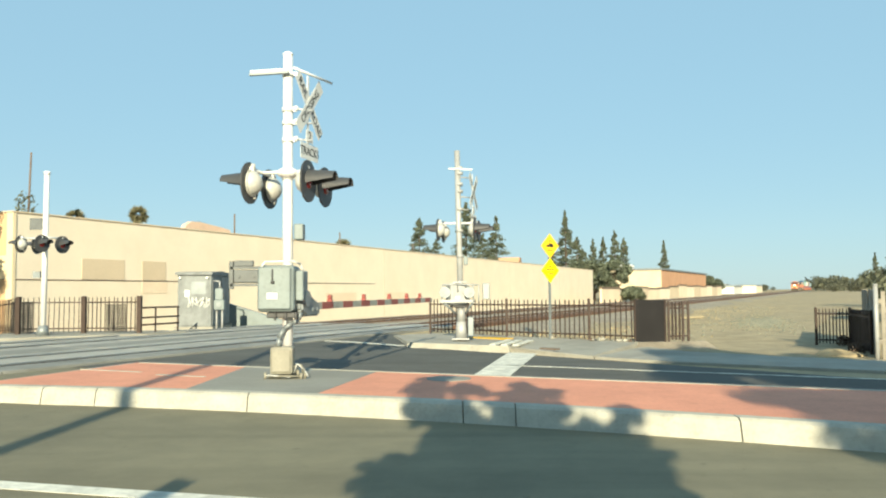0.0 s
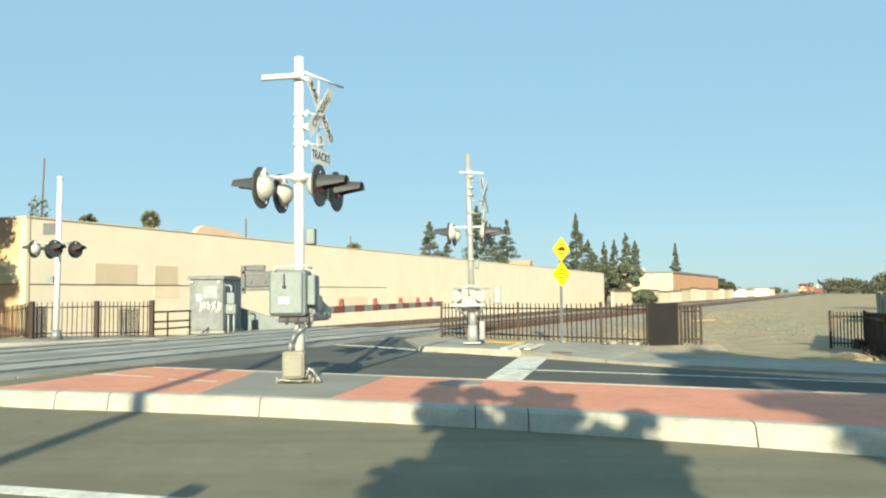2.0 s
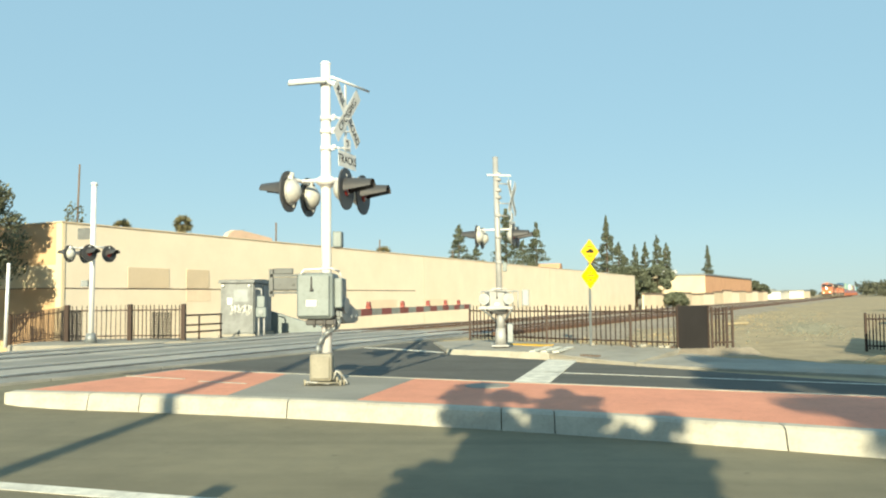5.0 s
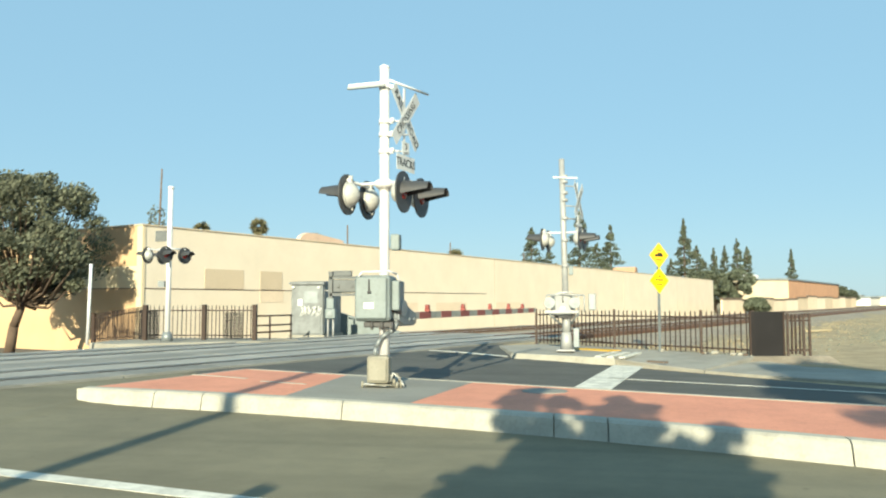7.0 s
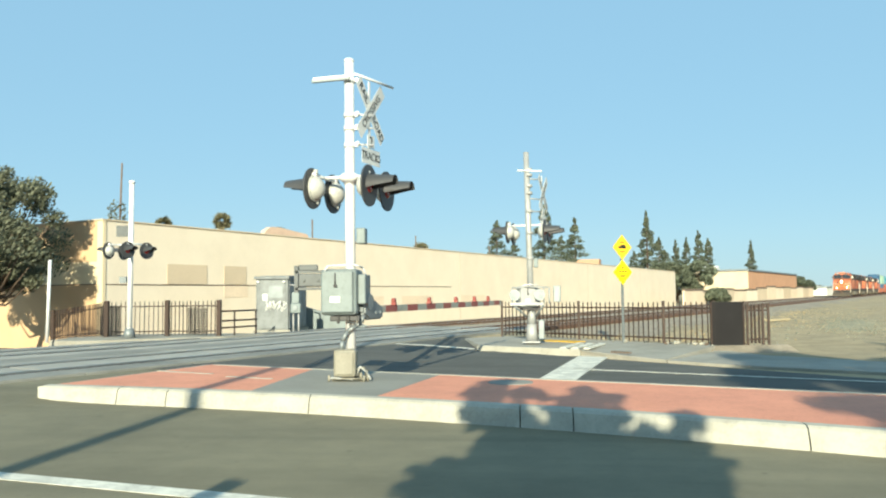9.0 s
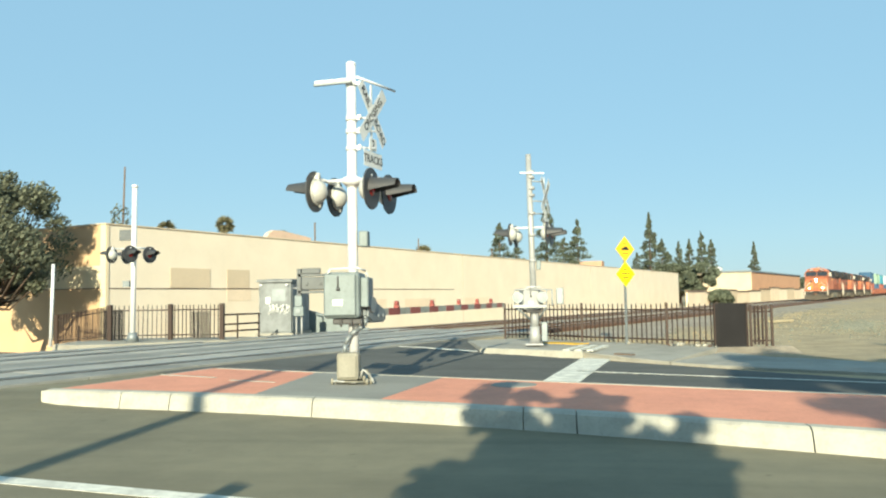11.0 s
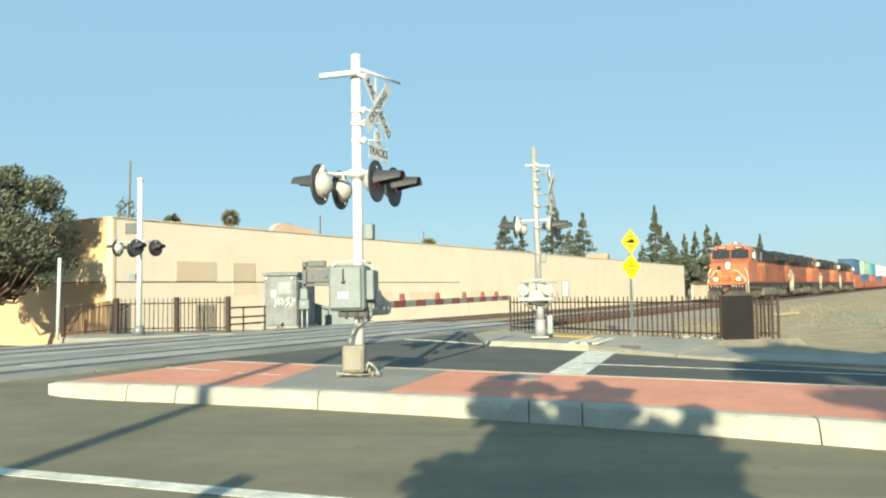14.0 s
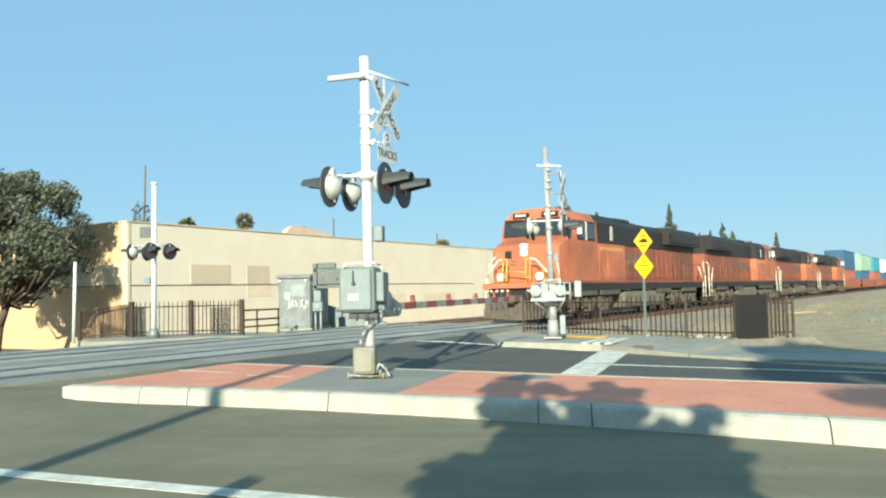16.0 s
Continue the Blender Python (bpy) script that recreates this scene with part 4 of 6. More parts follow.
fence("iron_fence", [(-18.5, 29.7), (-13.75, 25.15), (-11.9, 25.65), (-10.05, 25.5)], 1.12, "rusty brown picket fence before the warehouse", z=[-0.15, 0.2, 0.2, 0.2], gap=0.14, post=0.14)
scr = thing("screen_panel", "dark mesh screen fixed to the iron fence", "fence panel")
tagged(part("screen", lattice(bmesh.new(), 0.66, 0.86, 0.05, 0.017, pose(-11.1, 25.5, 0.26)), M_MESH, scr), kind="stuff")
scr = thing("screen_panel", "dark mesh screen at the fence corner", "fence panel")
tagged(part("screen", lattice(bmesh.new(), 0.66, 0.98, 0.05, 0.024, pose(-13.95, 25.14, 0.24)), M_MESH, scr), kind="stuff")
pr = thing("pipe_railing", "low brown pipe railing beside the signal cabinet", "railing")
bm = bmesh.new()
for z in (0.45, 0.68, 1.0):
    rod(bm, (-10.0, 25.6, z), (-9.42, 27.35, z), 0.03, seg=8)
part("pipe_rail", bm, M_FENCE, pr)
for k in (0.35, 0.97):
    part("post", rod(bmesh.new(), (-10.0 + 0.58 * k, 25.6 + 1.75 * k, -0.1), (-10.0 + 0.58 * k, 25.6 + 1.75 * k, 1.0), 0.03, seg=8), M_FENCE, pr)


def cabinet():
    t = thing("signal_cabinet", "weathered grey steel railway signal cabinet with white graffiti", "cabinet", pose(-8.9, 29.3, 0.12, 0, 0, 3))
    W_, D_ = 1.22, 3.0
    part("body", box(bmesh.new(), -W_, 0.0, 0.0, D_, 0.1, 2.0, bevel=0.02), M_CABINET, t)
    roof = bmesh.new()
    extrude_profile(roof, [(-0.1, 2.0), (D_ + 0.08, 2.0), (D_ + 0.08, 2.1), (D_ / 2, 2.16), (-0.1, 2.1)], -W_ - 0.06, 0.06)
    part("roof", roof, M_CABINET, t, "shallow pitched steel roof")
    part("plinth", box(bmesh.new(), -W_ - 0.08, 0.08, -0.08, D_ + 0.1, -0.3, 0.1), M_WALK, t)
    dr = part("door", box(bmesh.new(), -W_ + 0.06, -0.08, -0.03, -0.002, 0.16, 1.93, bevel=0.008), M_CABINET, t, "wide steel door")
    part("handle", box(bmesh.new(), -0.24, -0.2, -0.06, -0.031, 0.95, 1.2, bevel=0.008), M_DARKSTEEL, dr)
    part("notice", box(bmesh.new(), -0.96, -0.78, -0.036, -0.031, 1.2, 1.45), M_SIGNWHITE, dr, "small white notice")
    part("door_panel", box(bmesh.new(), -0.72, -0.2, -0.036, -0.031, 1.3, 1.75, bevel=0.002), M_GALV, dr, "darker repainted patch")
    for x in (-W_ + 0.1, -0.14):
        part("roof_lug", rod(bmesh.new(), (x, -0.12, 1.9), (x, -0.03, 1.9), 0.045, seg=10), M_SIGNWHITE, t, "pale lifting lug")
    scrawl = bmesh.new()
    g = random.Random(3)
    for i in range(9):
        x, z = -0.78 + 0.08 * i, 1.0 + g.uniform(-0.04, 0.04)
        pipe(scrawl, [(x + g.uniform(-0.09, 0.09), -0.034, z + g.uniform(-0.17, 0.2)) for k in range(5)], 0.016, seg=4)
    part("graffiti", scrawl, M_SIGNWHITE, dr, "white graffiti scrawl")
    for y0, y1 in ((0.12, 1.4), (1.55, 2.85)):
        part("side_door", box(bmesh.new(), 0.002, 0.025, y0, y1, 0.16, 1.93, bevel=0.008), M_CABINET, t)
    meter = part("meter", box(bmesh.new(), 0.12, 0.5, -0.15, 0.15, 0.72, 1.08, bevel=0.03), M_BOXGREY, t, "grey meter box on two conduits")
    part("meter_dial", rod(bmesh.new(), (0.31, -0.2, 0.92), (0.31, -0.151, 0.92), 0.09, seg=14), M_GALV, meter)
    part("meter_panel", box(bmesh.new(), 0.16, 0.44, -0.12, 0.12, 1.085, 1.5, bevel=0.02), M_BOXGREY, meter)
    for x in (0.2, 0.4):
        part("conduit", rod(bmesh.new(), (x, 0, -0.1), (x, 0, 0.72), 0.035, seg=8), M_ALU_DULL, t)
    part("conduit", pipe(bmesh.new(), [(0.3, 0, 1.5), (0.3, 0, 1.75), (0.05, 0.1, 1.78)], 0.03, seg=8), M_ALU_DULL, t)


cabinet()
# added grey wedge that draws the shadow beside the cabinet as a solid
bm = bmesh.new()
extrude_profile(bm, [(-9.3, -0.4), (-6.4, -0.4), (-6.6, 0.2), (-9.3, 1.05)], 0, 0.3)
tagged(part("ramp_wall", bm, M_BOXGREY), "grey wedge standing in for the shadow behind the signal cabinet", "wall", kind="structure")
bpy.data.objects["ramp_wall"].matrix_basis = pose(0, 32.6, 0, 0, 0, 90) @ Matrix.Scale(-1, 4, (0, 1, 0))


# ---- warning sign ----
def warning_sign():
    t = thing("warning_sign", "two yellow diamond crossing warning signs on a post", "road sign", pose(2.65, 22.3, 0.1, 0, 0, 38))
    part("post", box(bmesh.new(), -0.03, 0.03, 0.0, 0.04, 0, 2.3), M_GALV, t, "thin steel post")
    for k, (z, m) in enumerate(((2.6, M_SIGNYEL), (1.92, M_SIGNFLUO))):
        r = 0.245
        bm = box(bmesh.new(), -r, r, -0.012, -0.004, -r, r, pose(0, 0, 0, 0, 45, 0))
        d = part("diamond", bm, m, t, "yellow diamond sign plate")
        d.matrix_basis = pose(0, 0, z)
        bm = bmesh.new()
        if k == 0:
            box(bm, -0.14, 0.14, -0.016, -0.013, -0.03, 0.03)
            box(bm, -0.05, 0.1, -0.016, -0.013, 0.031, 0.07)
            box(bm, -0.09, 0.09, -0.016, -0.013, 0.13, 0.15)
            box(bm, -0.1, 0.1, -0.016, -0.013, -0.13, -0.11)
        else:
            for zz, w in ((0.12, 0.06), (0.02, 0.14), (-0.1, 0.1)):
                for i in (-1, 0, 1):
                    box(bm, i * w * 0.75 - w * 0.3, i * w * 0.75 + w * 0.3, -0.016, -0.013, zz - 0.02, zz + 0.02)
        part("marking", bm, M_LETTER, d)


warning_sign()


# ---- trees and plants ----
def leaf_cloud(bm, centre, radii, count, size, rnd, hollow=0.45):
    c = Vector(centre)
    for _ in range(count):
        v = Vector((rnd.gauss(0, 1), rnd.gauss(0, 1), rnd.gauss(0, 1))).normalized()
        k = hollow + (1 - hollow) * rnd.random() ** 0.6
        p = c + Vector((v.x * radii[0] * k, v.y * radii[1] * k, v.z * radii[2] * k))
        a = Vector((rnd.gauss(0, 1), rnd.gauss(0, 1), rnd.gauss(0, 1))).normalized()
        b = a.orthogonal().normalized()
        w = a.cross(b)
        s = size * rnd.uniform(0.6, 1.4)
        vs = [bm.verts.new(p + q) for q in (b * s, w * s * 0.45, -b * s, -w * s * 0.45)]
        bm.faces.new(vs)


def broadleaf(name, label, m, height, spread, trunk_h, rnd, leaves=9000, size=0.09, lean=0.0, material=None, clumps=26, trunk=0.16, lump=(0.22, 0.4)):
    t = thing(name, label, "tree", m)
    bm = bmesh.new()
    top = Vector((lean, 0, trunk_h))
    pipe_pts = [Vector((0, 0, -0.2)), Vector((lean * 0.3, 0.02, trunk_h * 0.5)), top]
    rod(bm, pipe_pts[0], pipe_pts[1], trunk, trunk * 0.85, seg=10)
    rod(bm, pipe_pts[1], pipe_pts[2], trunk * 0.85, trunk * 0.65, seg=10)
    leaf = bmesh.new()
    for i in range(clumps):
        a = i * 2.4 + rnd.uniform(-0.4, 0.4)
        k = rnd.random() ** 0.5
        h = trunk_h + (height - trunk_h) * rnd.uniform(0.1, 0.9)
        shape = math.sin(math.pi * min(1, max(0.08, (h - trunk_h * 0.8) / (height - trunk_h * 0.8)))) ** 0.6
        p = Vector((lean + math.cos(a) * spread * k * shape * 0.8, math.sin(a) * spread * k * shape * 0.8, h))
        mid = top.lerp(p, 0.5) + Vector((0, 0, -0.1 * (height - trunk_h)))
        rod(bm, top, mid, trunk * 0.35, trunk * 0.2, seg=6)
        rod(bm, mid, p, trunk * 0.2, trunk * 0.06, seg=6)
        r = spread * rnd.uniform(*lump)
        leaf_cloud(leaf, p, (r, r, r * 0.75), leaves // clumps, size, rnd, 0.2)
    part("trunk", bm, M_BARK, t, "grey-brown trunk and limbs")
    part("crown", leaf, material or M_LEAF, t, "dusty olive-green foliage")
    return t


def conifer(name, label, x, y, z0, h, w, rnd, leaves=5200, material=None):
    t = thing(name, label, "tree", pose(x, y, z0))
    part("trunk", rod(bmesh.new(), (0, 0, -0.5), (0, 0, h * 0.97), h * 0.018, h * 0.003, seg=8), M_BARK, t)
    leaf = bmesh.new()
    tiers = 15
    for i in range(tiers):
        k = i / (tiers - 1)
        zz = h * (0.16 + 0.83 * k)
        r = w * (1 - k) ** 0.75 * rnd.uniform(0.65, 1.1) + w * 0.06
        for j in range(6):
            a = rnd.uniform(0, 6.28)
            rr = r * rnd.uniform(0.3, 0.75)
            leaf_cloud(leaf, (math.cos(a) * rr, math.sin(a) * rr, zz + rnd.uniform(-0.02, 0.02) * h), (r * 0.4, r * 0.4, h * 0.03), leaves // (tiers * 6), h * 0.013, rnd, 0.1)
    part("crown", leaf, material or M_CONIFER, t, "dark green needles with gaps")
    return t


rnd = random.Random(5)
broadleaf("street_tree", "olive-green street tree with a dark trunk before the warehouse", pose(-20.9, 28.0, -0.3), 7.1, 3.6, 1.7, rnd, leaves=30000, size=0.085, lean=0.5, clumps=90, trunk=0.2, lump=(0.1, 0.22))
# trees behind the viewer, whose shadows lie on the road
def shade_tree():
    t = thing("street_tree", "low leafy street tree casting its shadow on the road", "tree", pose(0.3, -3.0, 0))
    g = random.Random(21)
    top = Vector((0.05, 0, 2.2))
    wood = rod(bmesh.new(), (0, 0, -0.2), (0.02, 0, 1.1), 0.13, 0.11, seg=10)
    rod(wood, (0.02, 0, 1.1), top, 0.11, 0.085, seg=10)
    leaf = bmesh.new()
    # boughs: sideways, height, radius
    for x, z, r in ((-0.75, 2.9, 0.45), (-0.2, 2.85, 0.55), (0.5, 2.9, 0.6), (0.9, 3.0, 0.45), (-0.88, 3.25, 0.27), (-0.45, 3.4, 0.42), (0.2, 3.5, 0.5), (0.75, 3.5, 0.46), (1.12, 3.45, 0.3),
                    (-0.5, 3.82, 0.28), (-0.1, 3.9, 0.32), (0.35, 3.92, 0.34), (0.85, 3.85, 0.32), (1.25, 3.85, 0.14), (1.33, 4.15, 0.09), (-0.8, 4.3, 0.17), (-0.42, 4.3, 0.18), (0.1, 4.28, 0.15), (0.5, 4.32, 0.17),
                    (-0.82, 4.72, 0.2), (-0.74, 5.05, 0.2), (-0.98, 4.88, 0.11), (-0.42, 4.8, 0.15), (-0.18, 4.74, 0.1), (0.2, 4.6, 0.12), (0.45, 4.72, 0.16), (0.72, 4.62, 0.11)):
        y = g.uniform(-0.5, 0.5) * (1 if r > 0.3 else 0.4)
        p = Vector((x, y, z))
        mid = top.lerp(p, 0.5) + Vector((0, 0, -0.08))
        rod(wood, top, mid, 0.04, 0.025, seg=6)
        rod(wood, mid, p, 0.025, 0.008, seg=6)
        leaf_cloud(leaf, p, (r, r, r), int(1500 * (r / 0.3) ** 1.8), 0.055, g, 0.1)
        for k in range(9):                       # loose sprays round the edge
            a, b = g.uniform(0, 6.28), g.uniform(0.9, 1.2)
            leaf_cloud(leaf, p + Vector((math.cos(a) * r * b, g.uniform(-0.2, 0.2), math.sin(a) * r * b)), (0.1, 0.1, 0.08), 60, 0.05, g, 0.1)
    part("trunk", wood, M_BARK, t, "grey-brown trunk and limbs")
    part("crown", leaf, M_LEAF, t, "dusty olive-green foliage")


shade_tree()
tall = broadleaf("street_tree", "tall leafy street tree casting shade on the lot", pose(5.8, -9.0, 0), 10.4, 3.0, 4.0, rnd, leaves=24000, size=0.12, clumps=60, lump=(0.13, 0.26))
rnd_low = random.Random(8)
bm = bmesh.new()
leaf_cloud(bm, (-1.65, 0, 6.42), (1.15, 0.8, 0.27), 1000, 0.1, rnd_low, 0.1)
leaf_cloud(bm, (-2.35, 0, 6.6), (0.5, 0.5, 0.1), 140, 0.09, rnd_low, 0.1)
leaf_cloud(bm, (-1.75, 0, 5.72), (0.85, 0.8, 0.3), 1300, 0.1, rnd_low, 0.1)
part("lower_crown", bm, M_LEAF, tall, "dusty olive foliage on low boughs")
lp = thing("street_lamp", "tall steel street lamp pole beside the road", "street lamp", pose(-4.3, -9.0, 0))
part("pole", rod(bmesh.new(), (0, 0, 0), (-0.3, 0, 11.5), 0.14, 0.1, seg=16), M_GALV, lp)
sp = thing("sign_post", "small road sign on a post beside the road", "road sign", pose(-2.35, -2.0, 0))
part("post", box(bmesh.new(), -0.03, 0.03, -0.03, 0.03, 0, 2.6), M_GALV, sp)
part("plate", box(bmesh.new(), -0.1, 0.1, -0.05, -0.035, -0.27, 0.27, pose(0.06, 0, 2.62, 0, 12, 0)), M_SIGNWHITE, sp)


def on_heading(deg, d):
    return math.sin(radians(deg)) * d, math.cos(radians(deg)) * d


# conifers behind the warehouse and along the railway
CON = [(-2.4, 130, 13.3, 3.2), (0.95, 128, 15.5, 3.6), (3.1, 130, 13.4, 3.0), (2.1, 134, 11.0, 3.6), (-1.2, 133, 10.2, 3.2),
       (8.0, 180, 19.0, 3.0), (8.8, 182, 13.5, 3.0), (9.9, 185, 13.0, 2.0), (10.6, 186, 13.5, 2.0), (11.4, 180, 14.5, 2.2), (12.0, 183, 13.0, 2.6), (9.2, 178, 10.5, 3.6), (7.1, 178, 10.5, 3.0),
       (14.7, 230, 15.0, 2.2)]
for i, (deg, d, h, w) in enumerate(CON):
    x, y = on_heading(deg, d)
    conifer("conifer", "dark green conifer standing behind the buildings", x, y, -0.3, h, w * 1.3, rnd)
for deg, d, h, w in ((10.0, 150, 7.0, 4.0), (11.3, 146, 7.4, 3.2), (8.9, 150, 7.5, 3.6), (12.6, 118, 2.0, 1.8), (17.6, 240, 5.6, 4.6)):
    x, y = on_heading(deg, d)
    broadleaf("shrub_tree", "dense olive-green tree beside the railway", pose(x, y, -0.3), h, w, h * 0.15, rnd, leaves=5000, size=0.3, clumps=22, material=M_CONIFER)


def palm(x, y, h, rnd, s=1.0):
    t = thing("palm_tree", "fan palm rising behind the warehouse roof", "palm", pose(x, y, 0), group="palms")
    part("trunk", rod(bmesh.new(), (0, 0, -0.3), (0.2, 0, h), 0.22, 0.16, seg=10), M_BARK, t)
    bm = bmesh.new()
    for i in range(110):
        a, e = rnd.uniform(0, 6.28), rnd.uniform(-1.35, 1.3)
        d = Vector((math.cos(a) * math.cos(e), math.sin(a) * math.cos(e), math.sin(e)))
        side = Matrix.Rotation(rnd.uniform(-1.2, 1.2), 3, d) @ d.cross(Vector((0, 0, 1))).normalized()
        o = Vector((0.2, 0, h))
        L = s * rnd.uniform(0.8, 1.2) * (0.75 if e < -0.5 else 1.0)
        for k in range(-4, 5):
            tip = o + d * L + side * 0.12 * k * s + Vector((0, 0, -0.12 * abs(k) * 0.3))
            m2 = o + d * L * 0.45 + side * 0.03 * k
            vs = [bm.verts.new(q) for q in (m2 + side * 0.05, tip, m2 - side * 0.05)]
            bm.faces.new(vs)
    part("crown", bm, M_PALM, t, "dry fan-shaped fronds")


for deg, d, h, s in ((-21.75, 62, 7.1, 0.72), (-25.6, 66, 7.15, 0.7), (-17.9, 75, 7.2, 0.7), (-7.9, 110, 7.6, 1.2)):
    x, y = on_heading(deg, d)
    palm(x, y, h, rnd, s)

# bare antenna pole behind the warehouse corner
x, y = on_heading(-28.3, 60)
ap = thing("antenna_pole", "thin dark antenna pole behind the warehouse", "antenna", pose(x, y, 0))
part("pole", rod(bmesh.new(), (0, 0, 0), (0.3, 0, 10.9), 0.09, 0.06, seg=8), M_SEAM, ap)
bm = bmesh.new()
leaf_cloud(bm, (0, 0, 7.2), (0.7, 0.7, 1.2), 200, 0.13, rnd)
tagged(part("climber", bm, M_LEAF, ap, "sparse climbing foliage"), kind="stuff")
# bare post at the left pavement
sg = thing("sign_post", "plain slim pale steel post at the pavement", "post", pose(-14.4, 22.9, 0.15))
part("post", rod(bmesh.new(), (0, 0, 0), (0.06, 0, 2.5), 0.05, seg=8), M_ALU, sg)


# ---- distance ----
def far_building(name, label, deg, d, turn, w, depth, h, front, side, z0=-0.3):
    x, y = on_heading(deg, d)
    t = thing(name, label, "building", pose(x, y, z0, 0, 0, turn))
    part("wall", box(bmesh.new(), -w, 0, 0, 0.3, 0, h), front, t, "front wall")
    part("wall", box(bmesh.new(), -0.3, 0, 0.31, depth, 0, h), side, t, "side wall")
    part("wall", box(bmesh.new(), -w, -0.31, depth - 0.3, depth, 0, h), front, t)
    part("roof", box(bmesh.new(), -w - 0.2, 0.25, -0.25, depth + 0.2, h, h + 0.35), M_GALV, t, "flat roof with a grey fascia")
    return t


fb = far_building("store_building", "flat-roofed cream and orange-brick commercial building", 14.5, 170, -25, 12.5, 66.0, 5.8, M_PALE_FRONT, M_TERRACOTTA)
for x0, x1, z1 in ((-12.4, -10.6, 2.2), (-5.6, -1.6, 1.9)):
    part("door", box(bmesh.new(), x0, x1, -0.06, -0.002, 0, z1), M_ORANGE, fb, "orange shutter door")
part("roof_unit", box(bmesh.new(), -9, -6.5, 3, 5, 6.16, 7.0, bevel=0.05), M_SIGNWHITE, fb, "white rooftop unit")
rb = thing("red_roofed_house", "small house with a red roof behind the warehouse", "house", pose(9.6, 150, 0, 0, 0, -10))
part("wall", box(bmesh.new(), -2.4, 2.4, 0, 5, 0, 6.6), M_WALL, rb)
part("roof", extrude_profile(bmesh.new(), [(-0.4, 6.6), (5.4, 6.6), (4.0, 7.7), (1.0, 7.7)], -2.8, 2.8), M_TERRACOTTA, rb, "red tiled roof")
far_building("low_building", "low pale flat-roofed building far along the railway", 20.6, 330, -25, 20, 30, 3.0, M_WALL, M_WALL)
far_building("low_building", "low white building far along the railway", 19.2, 300, -25, 16, 30, 2.6, M_SIGNWHITE, M_SIGNWHITE)
t = thing("garden_wall", "low cream block wall along the railway", "wall", TRACK_FRAME)
for k in range(13):
    x0 = 104 + k * 10
    h = (1.6, 1.4, 1.7, 1.5)[k % 4] + (0.5 if k > 4 else 0)
    part("wall", box(bmesh.new(), x0, x0 + 9.96, 27.0, 27.25, -1.2, h), (M_PATCH, M_WALLPATCH, M_WALL)[k * 5 % 3], t)
    part("coping", box(bmesh.new(), x0, x0 + 9.96, 26.95, 27.3, h, h + 0.28), M_SEAM, t, "dark coping")
bm = bmesh.new()
for i in range(150):
    deg = rnd.uniform(-2, 34)
    d = rnd.uniform(430, 900)
    x, y = on_heading(deg, d)
    if abs(TN.x * x + TN.y * y - TRACKS[0]) < 16 and d < 800:
        continue
    h = rnd.uniform(5, 11) * d / 600 * (0.95 if deg > 22 else 0.42)
    leaf_cloud(bm, (x, y, h * 0.45), (h * rnd.uniform(0.6, 1.3), h * 0.7, h * 0.55), 320, h * 0.11, rnd, 0.1)
tagged(part("far_trees", bm, M_FARLEAF), "hazy far trees on the horizon", "trees", kind="stuff")
for i in range(14):
    deg, d = rnd.uniform(14.5, 20.0), rnd.uniform(350, 480)
    far_building("far_house", "small pale house far down the railway", deg, d, rnd.uniform(-40, -10), rnd.uniform(8, 16), 12, rnd.uniform(2.6, 4.2), rnd.choice([M_SIGNWHITE, M_WALL, M_WALLPATCH]), M_WALL)

# boundary on the far side of the dirt lot
bf = thing("board_fence", "weathered grey-brown timber board fence beside the dirt lot", "fence")
board = bpy.data.meshes.new("board")
bm = box(bmesh.new(), -0.09, 0.09, -0.012, 0.012, -0.1, 1.44, bevel=0.004)
bm.to_mesh(board)
bm.free()
board.materials.append(M_BOARD)
line = Matrix.Translation((8.9, 17.05, 0)) @ pose(0, 0, 0, 0, 0, 90 - 24.8)
g = random.Random(14)
for k in range(40):
    piece("board", board, bf, line @ pose(0.15 + 0.19 * k, g.uniform(-0.006, 0.006), g.uniform(-0.03, 0.02), g.uniform(-1, 1), g.uniform(-0.7, 0.7), 0))
for z in (0.3, 1.15):
    part("rail", box(bmesh.new(), 0, 7.7, -0.07, -0.02, z, z + 0.09, line), M_BOARD, bf)
for k in range(3):
    part("post", box(bmesh.new(), 0.05 + 2.6 * k, 0.15 + 2.6 * k, -0.16, -0.072, -0.1, 1.4, line, bevel=0.008), M_BOARD, bf)
gp = thing("gate_post", "pale weathered steel gate post beside the board fence", "post", pose(8.78, 16.88, 0))
part("post", rod(bmesh.new(), (0, 0, -0.1), (0, 0, 1.52), 0.045, seg=12), M_ALU_DULL, gp)
part("cap", rod(bmesh.new(), (0, 0, 1.52), (0, 0, 1.56), 0.055, 0.03, seg=12), M_ALU_DULL, gp)
heap = thing("dirt_heap", "small heap of pale dirt beside the fence", "dirt heap", pose(8.55, 18.0, -0.05))
bm = bmesh.new()
bmesh.ops.create_icosphere(bm, subdivisions=4, radius=1, matrix=Matrix.Diagonal((0.55, 0.4, 0.17, 1)))
bmesh.ops.delete(bm, geom=[v for v in bm.verts if v.co.z < -0.02], context="VERTS")
for v in bm.verts:
    v.co.z *= 1 + 0.5 * noise.noise(v.co * 4)
for f in bm.faces:
    f.smooth = True
part("mound", bm, M_DIRT, heap)
